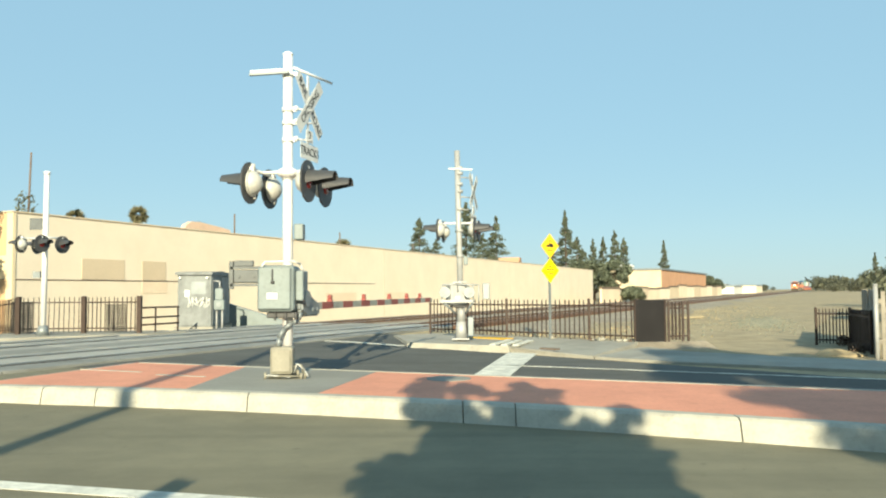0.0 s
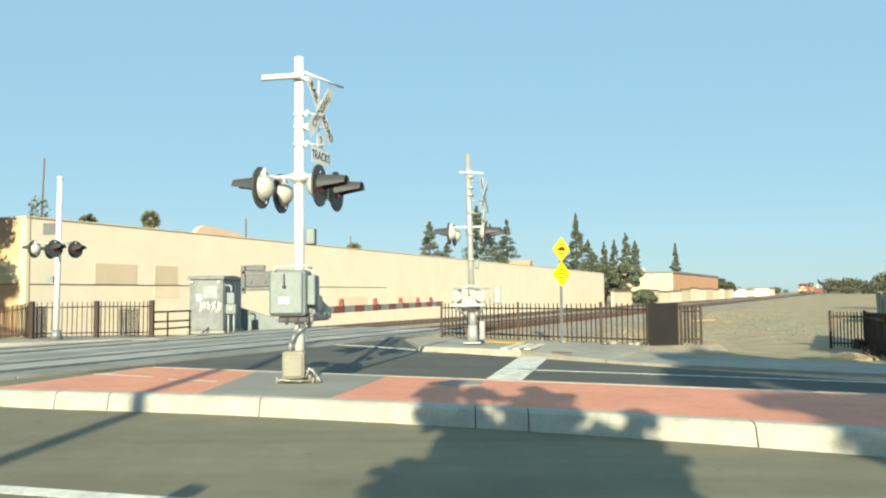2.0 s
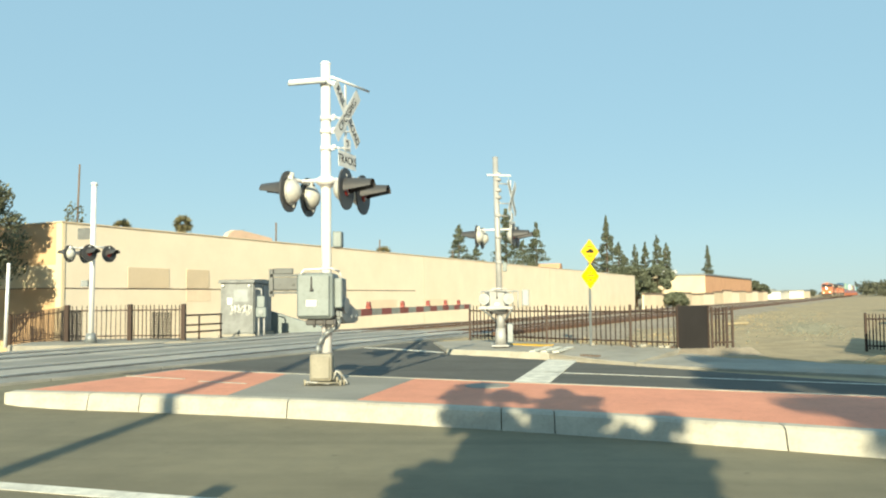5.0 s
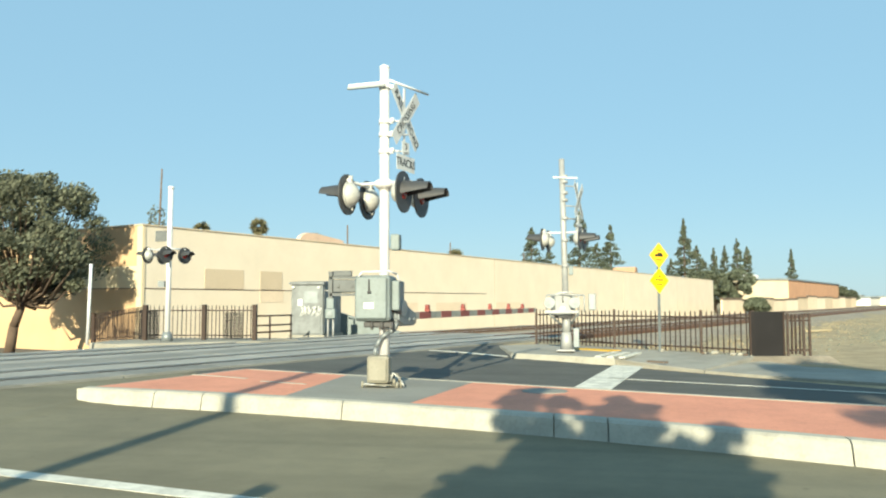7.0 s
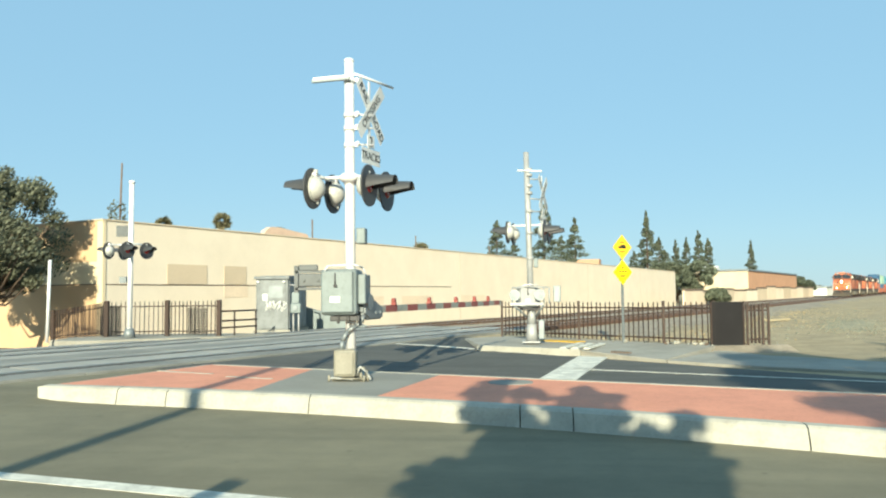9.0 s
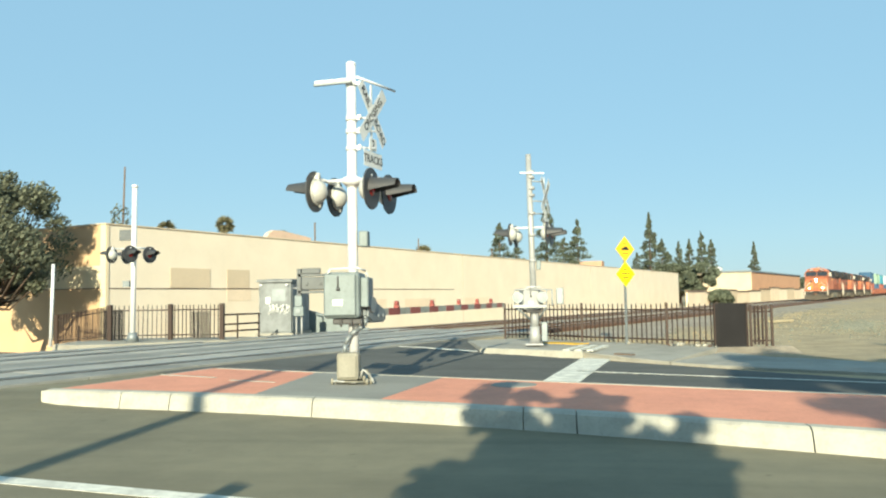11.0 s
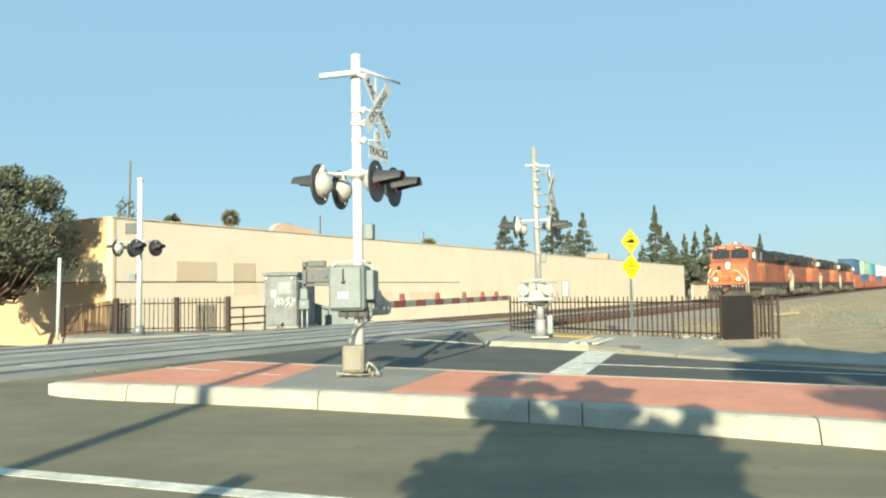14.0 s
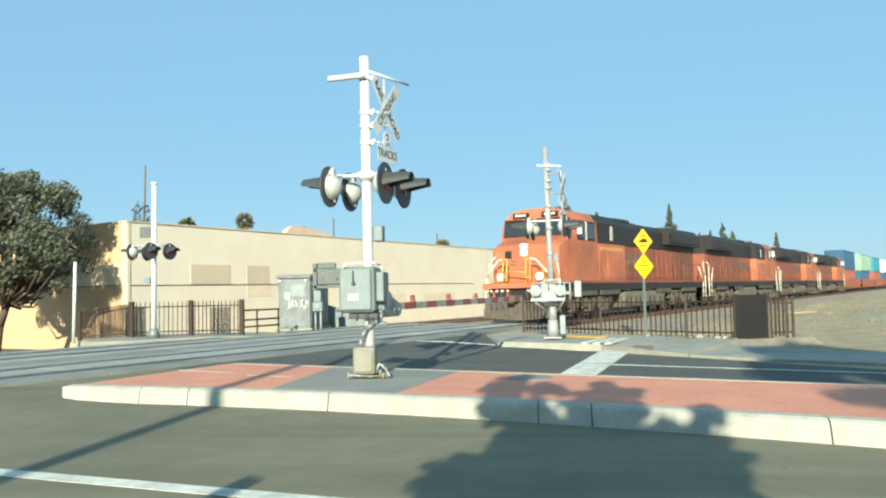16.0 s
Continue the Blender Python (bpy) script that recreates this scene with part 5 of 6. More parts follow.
for x, y, r in ((9.0, 18.15, 0.16), (9.3, 18.7, 0.2), (9.5, 19.3, 0.16), (10.1, 21.0, 0.22)):
    wd = thing("dry_weed", "dark dry weed clump at the fence foot", "weed", pose(x, y, -0.02), group="weeds at the fence")
    bm = bmesh.new()
    leaf_cloud(bm, (0, 0, r * 0.5), (r, r, r * 0.8), 220, 0.04, g, 0.1)
    part("stems", bm, M_BARK, wd)
for deg, d, h, w in ((27.6, 70, 4.1, 0.8), (28.6, 74, 3.7, 1.0), (29.6, 66, 3.4, 1.3)):
    x, y = on_heading(deg, d)
    conifer("cypress", "dark slender cypress behind the lot", x, y, 0, h, w, rnd, leaves=3000)
for deg, d in ((29.5, 48), (31, 40), (28.2, 75)):
    x, y = on_heading(deg, d)
    broadleaf("shrub_tree", "dense dark shrub along the lot boundary", pose(x, y, 0), 3.0, 2.2, 0.5, rnd, leaves=4000, size=0.14, clumps=18)

# stones, weeds and gravel on the lot
bm = bmesh.new()
for i in range(900):
    n, s = rnd.uniform(-11.2, -3.5), rnd.uniform(21, 75)
    p = on_track(s, n)
    r = rnd.uniform(0.02, 0.07)
    bmesh.ops.create_icosphere(bm, subdivisions=1, radius=r, matrix=Matrix.Translation((p.x, p.y, ground_z(p.x, p.y) - 0.02)) @ Matrix.Diagonal((1, rnd.uniform(0.6, 1.3), 0.6, 1)))
tagged(part("gravel", bm, M_GRAVEL), "scattered grey stones on the dirt", "gravel", kind="stuff")
x, y = 13.9, 36.5
bm = bmesh.new()
for i in range(1500):
    a, b = rnd.gauss(0, 0.42), rnd.gauss(0, 0.42)
    q = rnd.uniform(0.02, 0.06)
    px_, py_ = x + a * 1.5 + b * 3, y + b * 8.5
    bmesh.ops.create_icosphere(bm, subdivisions=1, radius=q, matrix=Matrix.Translation((px_, py_, ground_z(px_, py_) - 0.02)) @ Matrix.Diagonal((1, rnd.uniform(0.6, 1.3), 0.6, 1)))
tagged(part("gravel_heap", bm, M_GRAVEL), "low spread patch of grey-green gravel", "gravel", kind="stuff")
for i in range(14):
    k = rnd.random()
    x, y = 2.2 + 2.5 * k + rnd.uniform(-0.1, 0.1), 22.85 - 2.2 * k + rnd.uniform(-0.3, 0.0)
    t = thing("litter", "pale scrap of litter lying at the fence foot", "litter", pose(x, y, 0.13, 0, 0, rnd.uniform(0, 90)), group="litter at the fence")
    bm = bmesh.new()
    q = rnd.uniform(0.03, 0.08)
    bmesh.ops.create_icosphere(bm, subdivisions=1, radius=q, matrix=Matrix.Translation((0, 0, q * 0.4)) @ Matrix.Diagonal((1.2, 0.6, 0.7, 1)))
    for v in bm.verts:
        v.co *= rnd.uniform(0.75, 1.2)
    part("scrap", bm, rnd.choice([M_WALK, M_KERB, M_CABLE, M_WALK, M_TIE]), t)
bm = bmesh.new()
for i in range(2600):
    if i < 700:                                 # along the fence foot
        k = rnd.random()
        x, y = -0.8 + 5.5 * k + rnd.uniform(-0.1, 0.3), 25.8 - 5.0 * k + rnd.uniform(-0.1, 0.5)
    else:
        p = on_track(rnd.uniform(20, 70), rnd.triangular(-11.4, -2.5, -7.5))
        if noise.noise((p.x * 0.25, p.y * 0.25, 3.0)) < 0.02:
            continue
        x, y = p.x, p.y
    if y < 18.5 + (9 - x) * 0.3 and i >= 700:
        continue
    h = rnd.uniform(0.02, 0.08)
    for k in range(5):
        a = rnd.uniform(0, 6.28)
        c, q = math.cos(a), math.sin(a)
        g = ground_z(x, y) - 0.03
        vs = [bm.verts.new(v) for v in ((x + 0.02 * q, y - 0.02 * c, g), (x - 0.02 * q, y + 0.02 * c, g), (x + c * h * 0.9, y + q * h * 0.9, g + h))]
        bm.faces.new(vs)
tagged(part("dry_grass", bm, M_STRAW), "dry straw-coloured weeds on the dirt", "grass", kind="stuff")
lg = thing("timber_beam", "weathered timber beam lying on the dirt", "beam", pose(12.0, 40.6, 0.02, 0, 0, 52))
part("beam", box(bmesh.new(), -1.3, 1.3, -0.09, 0.09, 0, 0.1, bevel=0.01), M_STRAW, lg)


wd = thing("kerb_weed", "dry brown weed growing at the kerb foot", "weed", pose(3.36, 7.98, 0))
bm = bmesh.new()
leaf_cloud(bm, (0, 0, 0.02), (0.28, 0.05, 0.035), 170, 0.022, rnd, 0.1)
part("stems", bm, M_BARK, wd)


# ---- the train ----
TRAIN_TURN = 90 - 25.0 + 180            # nose towards the crossing


def loco_meshes():
    """The parts of a six-axle freight locomotive, nose at x = 0, body towards -x."""
    out = []
    L = 22.3

    def add(name, bm, material, label=""):
        out.append((name, bm, material, label))

    add("frame", box(bmesh.new(), -L + 0.5, -0.9, -1.5, 1.5, 1.18, 1.58, bevel=0.03), M_TRAINBLACK, "black underframe sill")
    for s in (-1, 1):
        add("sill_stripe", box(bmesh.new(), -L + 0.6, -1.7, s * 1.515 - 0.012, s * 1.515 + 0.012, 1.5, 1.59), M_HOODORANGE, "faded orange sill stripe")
        for x0, x1 in ((-4.9, -2.2), (-7.6, -5.2), (-15.2, -12.8), (-20.0, -17.2)):      # hung under the walkway
            add("skirt", box(bmesh.new(), x0, x1, s * 1.46 - 0.03, s * 1.46 + 0.03, 0.98, 1.2, bevel=0.02), M_TRUCK, "dusty equipment plate under the walkway")
    # wide nose: upright front, slightly chamfered corners, sloping crowned top
    bm = bmesh.new()
    sec = []
    for x, w, zs, zm in ((-0.95, 1.34, 2.86, 2.98), (-1.08, 1.48, 2.98, 3.12), (-1.95, 1.52, 3.3, 3.5)):
        row = [(-w, 1.58), (-w, zs), (-w * 0.82, zs + (zm - zs) * 0.75), (0, zm), (w * 0.82, zs + (zm - zs) * 0.75), (w, zs), (w, 1.58)]
        sec.append([bm.verts.new((x, y, z)) for y, z in row])
    for a, b in zip(sec, sec[1:]):
        for k in range(6):
            bm.faces.new((a[k], a[k + 1], b[k + 1], b[k]))
    bm.faces.new(sec[0])
    bm.faces.new(sec[-1][::-1])
    bmesh.ops.recalc_face_normals(bm, faces=bm.faces)
    add("nose", bm, M_TRAINORANGE, "faded orange wide nose")
    # cab: raked windscreen face, rounded roof
    bm = bmesh.new()
    prof = [(-1.52, 1.6), (1.52, 1.6), (1.54, 3.3), (1.5, 4.05), (1.2, 4.48), (0.55, 4.64), (-0.55, 4.64), (-1.2, 4.48), (-1.5, 4.05), (-1.54, 3.3)]
    extrude_profile(bm, prof, -4.9, -1.9)
    for v in bm.verts:
        if v.co.x > -2:
            v.co.x -= 0.22 * max(0.0, v.co.z - 3.3)
    add("cab", bm, M_TRAINORANGE, "orange cab with a rounded roof")
    rake = pose(-1.9, 0, 3.3, 0, -12.4, 0)
    for s in (-1, 1):
        y0, y1 = (0.1, 1.36) if s > 0 else (-1.36, -0.1)
        add("window_frame", box(bmesh.new(), -0.01, 0.02, y0 - 0.07, y1 + 0.07, 0.16, 0.86, rake, bevel=0.01), M_TRAINBLACK, "black window surround")
        add("windscreen", box(bmesh.new(), 0.021, 0.035, y0, y1, 0.22, 0.8, rake, bevel=0.005), M_GLASS, "dark windscreen")
        add("sun_visor", box(bmesh.new(), 0.02, 0.17, y0 - 0.04, y1 + 0.04, 0.87, 0.9, rake), M_TRAINORANGE)
        add("wiper", rod(bmesh.new(), rake @ Vector((0.05, y0 + 0.5 * (y1 - y0), 0.8)), rake @ Vector((0.05, y0 + 0.25 * (y1 - y0), 0.3)), 0.012, seg=5), M_CABLE)
        add("number_board", box(bmesh.new(), -0.02, 0.1, s * 0.66 - 0.36, s * 0.66 + 0.36, 0.96, 1.18, rake, bevel=0.012), M_TRAINBLACK, "black number board")
        bm = bmesh.new()
        for k in range(4):
            box(bm, 0.101, 0.106, s * 0.66 - 0.24 + 0.13 * k, s * 0.66 - 0.15 + 0.13 * k, 1.02, 1.12, rake)
        add("number_bars", bm, M_SIGNWHITE, "pale bars on the number board")
        # side windows in a black surround, with the armrest and the mirror
        add("window_frame", box(bmesh.new(), -4.6, -2.75, s * 1.535 - 0.03, s * 1.535 + 0.02, 3.28, 4.08, bevel=0.01), M_TRAINBLACK, "black window surround")
        for x0, x1 in ((-3.55, -2.85), (-4.5, -3.7)):
            add("side_window", box(bmesh.new(), x0, x1, s * 1.55 - 0.02, s * 1.55 + 0.025, 3.36, 4.0, bevel=0.01), M_GLASS, "dark side window")
        add("window_post", box(bmesh.new(), -3.68, -3.57, s * 1.55 - 0.02, s * 1.55 + 0.03, 3.3, 4.06), M_HANDRAIL, "pale window post")
        add("mirror", box(bmesh.new(), -2.72, -2.66, s * 1.68 - 0.1, s * 1.68 + 0.1, 3.5, 3.95, bevel=0.015), M_HANDRAIL, "pale folding wind deflector")
        add("gutter", box(bmesh.new(), -4.9, -2.3, s * 1.51 - 0.02, s * 1.51 + 0.03, 4.08, 4.12), M_TRAINORANGE)
        add("ditch_light", rod(bmesh.new(), (-0.62, s * 0.86, 1.8), (-0.5, s * 0.86, 1.8), 0.12, seg=16), M_DITCH, "glowing ditch light")
        add("ditch_light_case", box(bmesh.new(), -0.9, -0.58, s * 0.86 - 0.17, s * 0.86 + 0.17, 1.62, 1.97, bevel=0.03), M_TRAINYEL, "yellow ditch light case")
    add("headlight_case", box(bmesh.new(), -1.1, -0.93, -0.17, 0.17, 2.64, 3.12, bevel=0.03), M_HANDRAIL, "pale headlight case")
    for z in (2.76, 3.0):
        add("headlight", rod(bmesh.new(), (-0.95, 0.0, z), (-0.915, 0.0, z), 0.1, seg=16), M_HEADLIGHT, "bright glowing headlight")
    add("nose_door", box(bmesh.new(), -0.96, -0.925, 0.5, 1.1, 1.66, 2.62, bevel=0.012), M_TRAINORANGE)
    add("nose_vent", box(bmesh.new(), -0.96, -0.925, -0.85, -0.55, 2.55, 2.85, bevel=0.012), M_TRAINBLACK, "black nose vent")
    bm = bmesh.new()
    for k, (y, w, z) in enumerate(((-0.95, 0.3, 2.34), (-0.5, 0.28, 2.36), (0.0, 0.26, 2.38), (0.5, 0.36, 2.42), (0.95, 0.24, 2.5))):
        for dz in (-0.07, 0.07):
            box(bm, -0.945, -0.938, -w / 2, w / 2, -0.025, 0.025, pose(0, y, z + dz, -10 - 6 * (k % 2), 0, 0))
    add("nose_emblem", bm, M_SEAM, "dark worn sweeping emblem")
    # equipment cab, long hood with black upper half, radiator wings
    bm = bmesh.new()
    extrude_profile(bm, [(-1.5, 1.6), (1.5, 1.6), (1.5, 3.22), (-1.5, 3.22)], -8.3, -4.905)
    add("equipment_cab", bm, M_TRAINORANGE, "orange equipment cab behind the cab")
    bm = bmesh.new()
    extrude_profile(bm, [(-1.5, 3.225), (1.5, 3.225), (1.5, 4.12), (1.15, 4.5), (-1.15, 4.5), (-1.5, 4.12)], -8.3, -4.905)
    add("equipment_roof", bm, M_TRAINBLACK, "black upper equipment cab")
    for s in (-1, 1):
        bm = bmesh.new()
        for k in range(8):
            box(bm, -6.75, -6.5, s * 1.51 - 0.02, s * 1.51 + 0.02, 3.4 + 0.08 * k, 3.45 + 0.08 * k)
        add("vent_louvre", bm, M_HANDRAIL, "pale louvre slats")
        add("equipment_door", box(bmesh.new(), -5.9, -5.1, s * 1.508 - 0.01, s * 1.508 + 0.012, 1.7, 3.1), M_TRAINORANGE)
        add("equipment_door", box(bmesh.new(), -8.1, -6.1, s * 1.508 - 0.01, s * 1.508 + 0.012, 1.7, 3.1), M_TRAINORANGE)
    bm = bmesh.new()
    extrude_profile(bm, [(-1.05, 1.6), (1.05, 1.6), (1.05, 3.3), (-1.05, 3.3)], -L + 1.2, -8.305)
    add("hood", bm, M_HOODORANGE, "orange engine hood, darkened for soot and shade")
    bm = bmesh.new()
    extrude_profile(bm, [(-1.12, 3.305), (1.12, 3.305), (1.12, 4.15), (0.85, 4.45), (-0.85, 4.45), (-1.12, 4.15)], -L + 1.2, -8.305)
    add("hood_roof", bm, M_TRAINBLACK, "black hood roof")
    bm = bmesh.new()
    extrude_profile(bm, [(-1.5, 3.55), (1.5, 3.55), (1.5, 4.12), (1.2, 4.47), (-1.2, 4.47), (-1.5, 4.12)], -L + 1.3, -L + 7.2)
    add("radiator", bm, M_TRAINBLACK, "black flared radiator wings")
    for i in range(15):
        x = -8.75 - i * 0.82
        for s in (-1, 1):
            d = box(bmesh.new(), x - 0.37, x + 0.33, s * 1.06 - 0.012, s * 1.06 + 0.014, 1.75, 3.22, bevel=0.008)
            for z in (2.05, 2.9):
                box(d, x + 0.28, x + 0.36, s * 1.078 - 0.012, s * 1.078 + 0.014, z, z + 0.1)
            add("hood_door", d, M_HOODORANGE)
    for s in (-1, 1):
        bm = bmesh.new()
        for i, w in enumerate((0.7, 0.62, 0.66, 0.6)):
            box(bm, -12.4 + i * 0.95, -12.4 + i * 0.95 + w, s * 1.088 - 0.004, s * 1.088 + 0.006, 2.3, 2.95)
        add("lettering_bars", bm, M_SEAM, "dark worn block lettering")
        bm = bmesh.new()
        for i in range(9):
            box(bm, -7.9 + i * 0.31, -7.9 + i * 0.31 + 0.2, s * 1.524 - 0.003, s * 1.524 + 0.004, 2.92, 3.08)
        add("small_lettering_bars", bm, M_TRAINYEL, "small faded yellow lettering")
        bm = bmesh.new()
        for k in range(10):
            box(bm, -L + 1.6 + k * 0.53, -L + 1.98 + k * 0.53, s * 1.53 - 0.02, s * 1.53 + 0.03, 3.68, 4.12)
        add("radiator_grille", bm, M_TRAINBLACK, "black radiator grille panels")
    bm = box(bmesh.new(), -13.0, -11.6, -0.4, 0.4, 4.43, 4.6, bevel=0.03)
    add("exhaust", bm, M_TRUCK, "sooty exhaust stack")
    bm = box(bmesh.new(), -10.9, -8.9, -0.85, 0.85, 4.4, 4.62, bevel=0.08)
    add("brake_grid", bm, M_TRAINBLACK, "black roof hatch")
    bm = bmesh.new()
    for y in (-0.25, 0.0, 0.25):
        rod(bm, (-4.5, y, 4.77), (-4.0, y, 4.77), 0.03, 0.075, seg=10)
    box(bm, -4.5, -4.3, -0.3, 0.3, 4.62, 4.74)
    add("horn", bm, M_DARKSTEEL, "roof air horn")
    bm = rod(bmesh.new(), (-3.1, 0.2, 4.62), (-3.1, 0.2, 4.85), 0.09, 0.05, seg=10)
    add("antenna_dome", bm, M_HANDRAIL)
    # walkway rails, grab rails and steps
    for s in (-1, 1):
        bm = bmesh.new()
        for x in [-8.6 - 1.5 * i for i in range(9)]:
            rod(bm, (x, s * 1.47, 1.58), (x, s * 1.47, 2.5), 0.016, seg=5)
        rod(bm, (-8.4, s * 1.47, 2.5), (-L + 1.0, s * 1.47, 2.5), 0.018, seg=5)
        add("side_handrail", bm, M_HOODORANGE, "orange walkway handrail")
        for pts in ([(-0.25, s * 0.62, 2.5), (-0.3, s * 0.85, 2.45), (-0.4, s * 1.42, 1.8), (-0.4, s * 1.5, 0.7)],
                    [(-0.95, s * 1.3, 2.65), (-0.8, s * 1.5, 2.35), (-0.95, s * 1.53, 1.7), (-1.0, s * 1.53, 0.7)],
                    [(-L + 0.3, s * 1.5, 0.6), (-L + 0.3, s * 1.5, 1.9), (-L + 0.55, s * 1.45, 2.5), (-L + 0.35, s * 1.42, 2.75), (-L + 0.15, s * 1.4, 2.7)],
                    [(-L + 0.85, s * 1.5, 0.6), (-L + 0.85, s * 1.5, 1.6), (-L + 1.5, s * 1.45, 2.4)]):
            add("grab_rail", pipe(bmesh.new(), pts, 0.035, seg=6), M_HANDRAIL, "cream grab rail at the steps")
    for k in (-1, 1):
        bm = bmesh.new()
        for y in (0.42, 0.6):
            rod(bm, (-0.28, k * y, 1.55), (-0.28, k * y, 2.5), 0.035, seg=6)
        for z in (1.75, 2.5):
            rod(bm, (-0.28, k * 0.41, z), (-0.28, k * 0.61, z), 0.03, seg=6)
        add("front_handrail", bm, M_TRAINYEL, "yellow front handrail")
        add("rail_post", rod(bmesh.new(), (-0.3, k * 1.15, 1.55), (-0.3, k * 1.15, 2.08), 0.025, seg=6), M_TRAINYEL)
    add("safety_chain", rod(bmesh.new(), (-0.28, -0.42, 2.05), (-0.28, 0.42, 1.95), 0.025, seg=6), M_TRAINYEL)
    bm = box(bmesh.new(), -0.95, -0.2, -1.5, 1.5, 1.34, 1.56, bevel=0.03)
    add("pilot_deck", bm, M_TRAINORANGE, "orange front platform edge")
    bm = box(bmesh.new(), -0.9, -0.4, -1.35, 1.35, 0.8, 1.335, bevel=0.03)
    add("pilot_beam", bm, M_TRAINBLACK, "black beam behind the hoses")
    bm = bmesh.new()
    extrude_profile(bm, [(-1.45, 0.85), (1.45, 0.85), (1.55, 0.2), (0.3, 0.1), (-0.3, 0.1), (-1.55, 0.2)], -0.5, -0.28)
    add("pilot", bm, M_TRUCK, "dusty plough plate")
    for k in range(15):
        y = -1.4 + 0.2 * k
        add("pilot_rib", box(bmesh.new(), -0.281, -0.25, y - 0.03, y + 0.03, 0.22, 0.82), M_TRUCK)
    bm = box(bmesh.new(), -0.45, 0.05, -0.16, 0.16, 0.82, 1.08, bevel=0.04)
    box(bm, 0.02, 0.22, -0.2, 0.06, 0.76, 1.12, bevel=0.05)
    add("coupler", bm, M_RAIL, "rusty knuckle coupler")
    for y in (-1.2, -0.95, -0.7, -0.45, 0.45, 0.7, 0.95, 1.2):
        hose = pipe(bmesh.new(), [(-0.4, y, 1.22), (-0.25, y, 1.2), (-0.18, y + 0.03, 0.9), (-0.2, y + 0.06, 0.62)], 0.03, seg=6)
        box(hose, -0.24, -0.16, y + 0.01, y + 0.11, 0.54, 0.64)
        add("hose_valve", rod(bmesh.new(), (-0.4, y, 1.24), (-0.33, y, 1.24), 0.06, seg=10), M_HANDRAIL, "pale hose valve")
        add("brake_hose", hose, M_CABLE, "hanging black air hose")
    for s in (-1, 1):
        for k in range(3):
            for x in (-0.7, -L + 0.6):
                add("step", box(bmesh.new(), x - 0.3, x + 0.3, s * 1.5 - 0.14, s * 1.5 + 0.04, 0.45 + 0.34 * k, 0.49 + 0.34 * k), M_TRUCK)
    bm = box(bmesh.new(), -14.4, -8.2, -1.44, 1.44, 0.32, 1.16, bevel=0.22)
    for x in (-13.2, -11.3, -9.4):
        box(bm, x - 0.04, x + 0.04, -1.46, 1.46, 0.5, 1.0)
    add("fuel_tank", bm, M_TANK, "dusty olive fuel tank")
    for x0 in (-1.9, -L + 1.9 + 5.0):
        for s in (-1, 1):
            bm = box(bmesh.new(), x0 - 5.1, x0 + 0.1, s * 1.2 - 0.1, s * 1.2 + 0.1, 0.62, 0.96, bevel=0.06)
            for k in range(3):
                x = x0 - 0.75 - 1.75 * k
                box(bm, x - 0.27, x + 0.27, s * 1.25 - 0.15, s * 1.25 + 0.15, 0.3, 0.8, bevel=0.05)
                rod(bm, (x, s * 1.25, 0.53), (x, s * 1.43, 0.53), 0.15, seg=14)
                for q in (-0.45, 0.45):
                    rod(bm, (x + q, s * 1.28, 0.5), (x + q, s * 1.28, 1.06), 0.1, seg=10)
                rod(bm, (x + 0.5, s * 1.34, 1.0), (x + 0.95, s * 1.34, 0.45), 0.035, seg=6)
            rod(bm, (x0 - 4.6, s * 1.36, 1.02), (x0 - 0.4, s * 1.36, 1.02), 0.04, seg=6)
            add("truck_frame", bm, M_TRUCK, "dusty truck frame with axle boxes and springs")
        for k in range(3):
            x = x0 - 0.75 - 1.75 * k
            bm = bmesh.new()
            for s in (-1, 1):
                rod(bm, (x, s * 0.7, 0.53), (x, s * 0.84, 0.53), 0.53, seg=22)
            rod(bm, (x, -0.7, 0.53), (x, 0.7, 0.53), 0.09, seg=8)
            add("wheelset", bm, M_RAIL, "steel wheels")
    return out


def build_loco(label, lead):
    t = thing("locomotive", label, "locomotive", group="locomotives of the train")
    for name, bm, m, lab in loco_meshes():
        if name in ("headlight", "ditch_light") and not lead:
            m = M_GLASS
            lab = "unlit lamp"
        part(name, bm, m, t, lab)
    return t


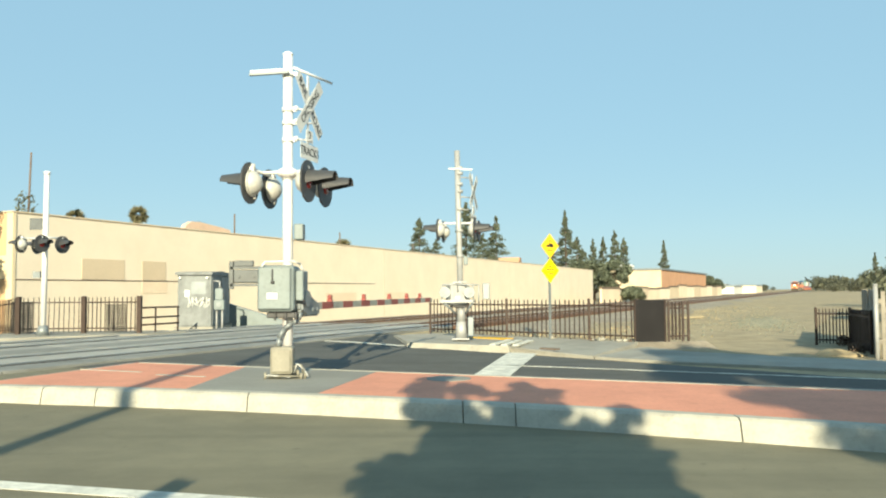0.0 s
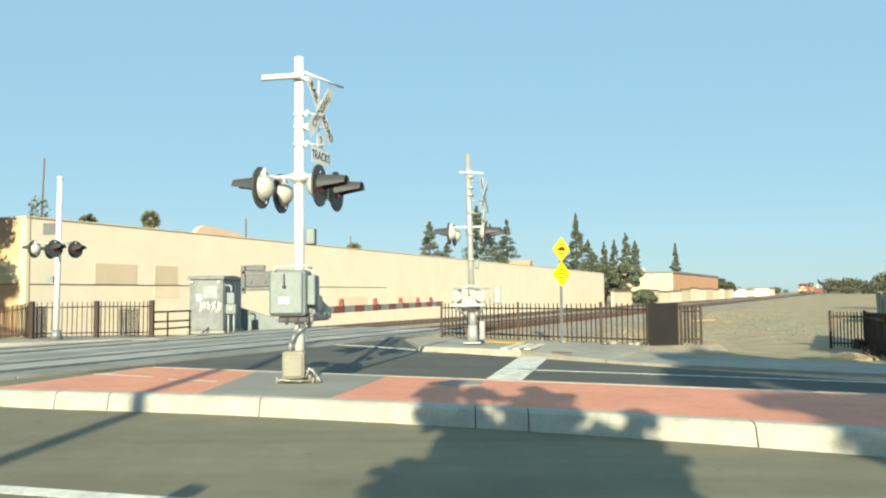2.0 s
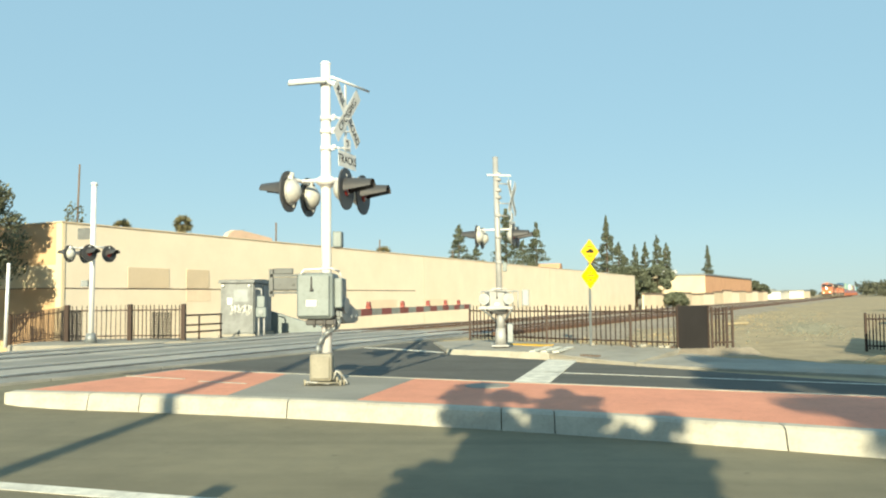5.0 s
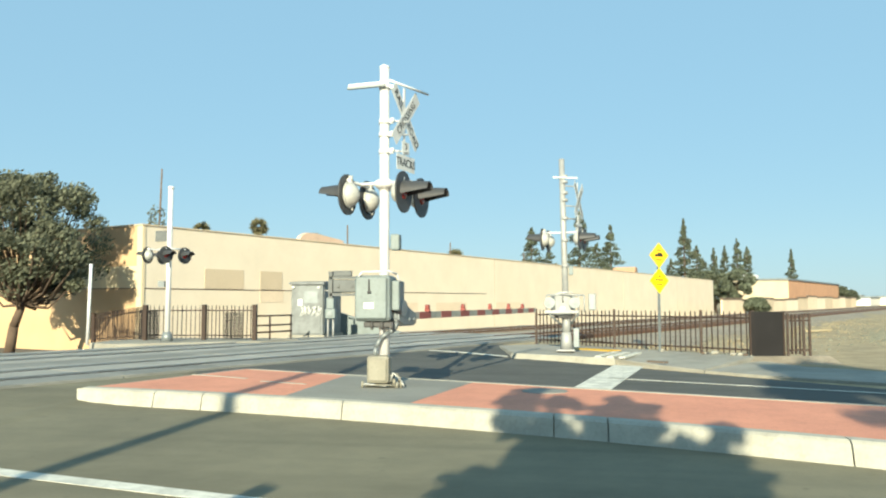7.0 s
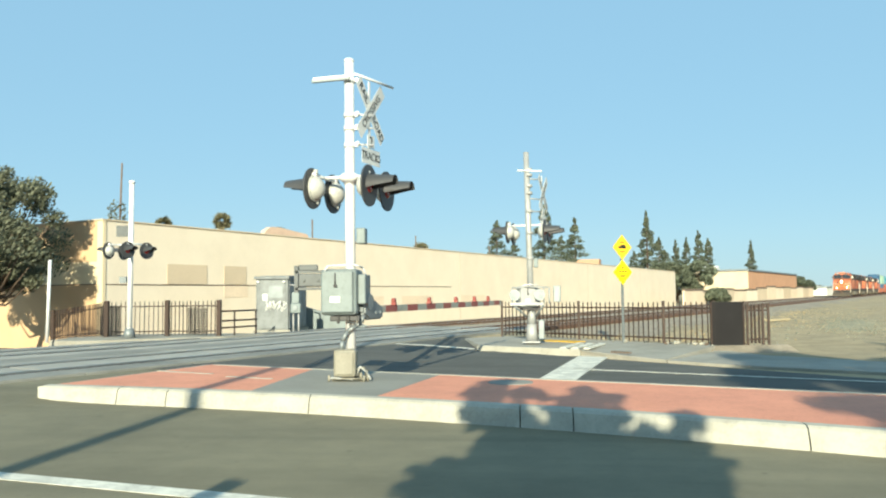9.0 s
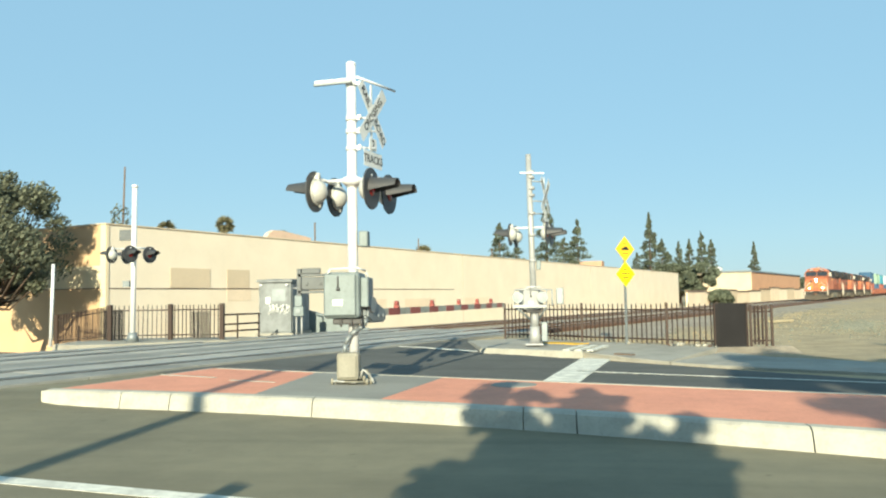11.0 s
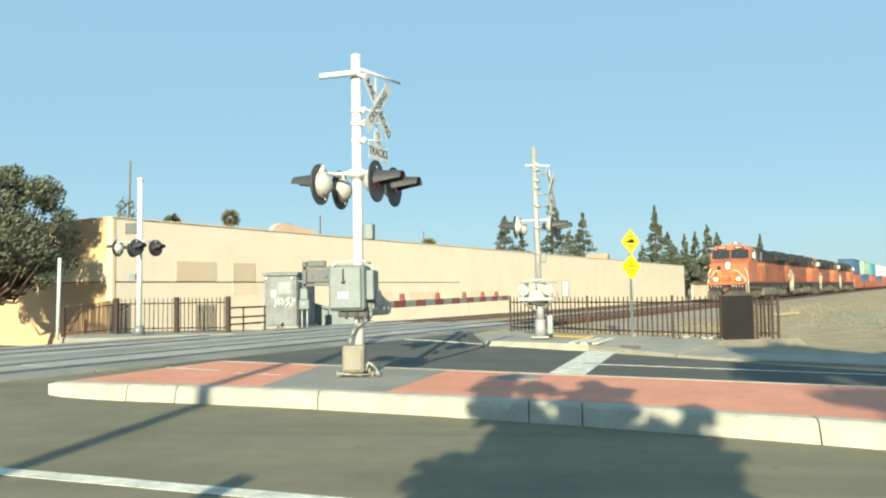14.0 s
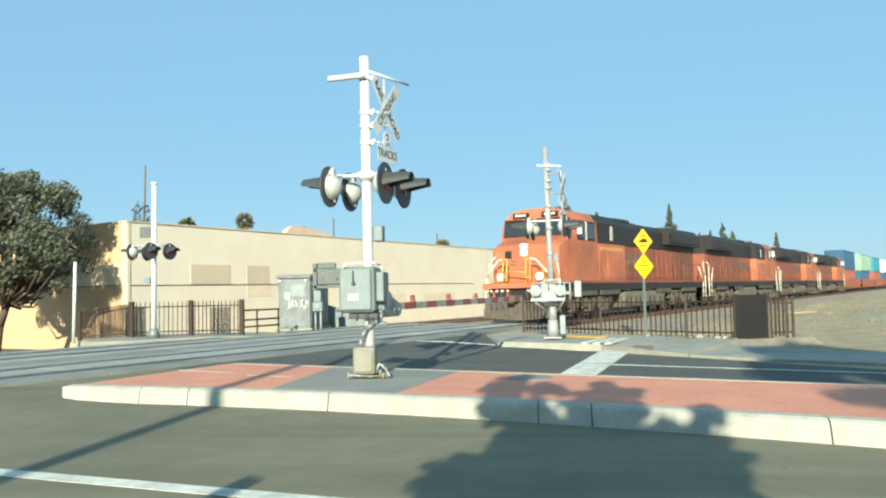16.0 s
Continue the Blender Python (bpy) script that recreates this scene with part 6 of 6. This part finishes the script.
def well_car(cols, label):
    t = thing("well_car", label, "freight car", group="freight cars of the train")
    L = 20.5
    bm = bmesh.new()
    for s in (-1, 1):
        box(bm, -L + 1.8, -1.8, s * 1.42 - 0.08, s * 1.42 + 0.08, 0.45, 1.75, bevel=0.02)
        for i in range(14):
            x = -2.4 - i * 1.2
            box(bm, x - 0.05, x + 0.05, s * 1.51 - 0.02, s * 1.51 + 0.03, 0.5, 1.7)
    box(bm, -L + 1.8, -1.8, -1.34, 1.34, 0.4, 0.5)
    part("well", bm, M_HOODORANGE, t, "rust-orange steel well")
    for x in (-1.1, -L + 1.1):
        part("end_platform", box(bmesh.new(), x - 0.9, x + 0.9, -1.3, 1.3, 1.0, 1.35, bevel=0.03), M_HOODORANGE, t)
        bm = bmesh.new()
        for k in (-0.85, 0.85):
            for s in (-1, 1):
                rod(bm, (x + k, s * 0.7, 0.45), (x + k, s * 0.82, 0.45), 0.45, seg=18)
        for s in (-1, 1):
            box(bm, x - 1.2, x + 1.2, s * 0.95 - 0.07, s * 0.95 + 0.07, 0.4, 0.75, bevel=0.03)
        part("truck", bm, M_TRUCK, t, "dusty freight truck")
    z = 0.5
    for c, (x0, x1) in cols:
        bm = box(bmesh.new(), x0, x1, -1.2, 1.2, z, z + 2.6 if z > 1 else z + 2.55, bevel=0.02)
        for i in range(int((x1 - x0) / 0.3)):
            x = x0 + 0.2 + i * 0.3
            for s in (-1, 1):
                box(bm, x - 0.07, x + 0.07, s * 1.2 - 0.02, s * 1.2 + 0.035, z + 0.18, z + 2.35)
        part("container", bm, c, t, "corrugated steel shipping container")
        z = 3.07
    return t


M_CBLUE = mat("container_blue", (0.035, 0.1, 0.19), 0.55, fine=15, coarse=0.6, stain=0.14)
M_CGREEN = mat("container_sage", (0.28, 0.4, 0.3), 0.55, fine=15, coarse=0.6, stain=0.14)
M_CTEAL = mat("container_teal", (0.05, 0.24, 0.32), 0.55, fine=15, coarse=0.6, stain=0.14)
M_CWHITE = mat("container_white", (0.6, 0.6, 0.56), 0.55, fine=15, coarse=0.6, stain=0.14)
M_CRUST = mat("container_rust", (0.33, 0.1, 0.06), 0.6, fine=15, coarse=0.6, stain=0.16)

LOCO_L, CAR_L = 22.5, 20.9
train = []
lead = build_loco("orange and black freight locomotive leading the train, headlight on", True)
train.append((lead, 0.0, False))
trail = build_loco("orange and black trailing freight locomotive running cab last", False)
train.append((trail, LOCO_L, True))
for i in (2, 3):
    train.append((copy_thing(trail, Matrix()), LOCO_L * i, True))
W = [M_CBLUE, M_CGREEN, M_CTEAL, M_CWHITE, M_CWHITE, M_CGREEN, M_CRUST, M_CBLUE, M_CWHITE, M_CTEAL]
for i in range(10):
    car = well_car([(M_CRUST if i % 2 == 0 else M_CBLUE, (-14.7, -2.5)), (W[i], (-18.4 if i % 2 else -15.0, -2.4))], "rust-orange well car with double-stacked shipping containers")
    train.append((car, LOCO_L * 4 + CAR_L * i, False))

# seconds and metres still to go along the track
RUN = [(0.0, 372), (0.5, 360), (3.5, 285), (6.0, 216), (9.0, 139), (11.5, 86.1), (12.5, 66.3), (13.5, 46.8), (14.0, 37.2), (14.5, 27.6), (15.0, 17.95), (15.5, 8.6), (16.0, -0.8)]
NOSE = 28.68                                # where the nose stands along the track at the end


def motions():
    for ob, back, turned in train:
        rows = []
        for t, s in RUN:
            p = on_track(NOSE + s + back + (LOCO_L - 0.2 if turned else 0), TRACKS[0], RAIL_Z + 0.025)
            rows.append((t, Matrix.Translation(p) @ pose(0, 0, 0, 0, 0, TRAIN_TURN + (180 if turned else 0))))
        walk(ob, rows)


motions()
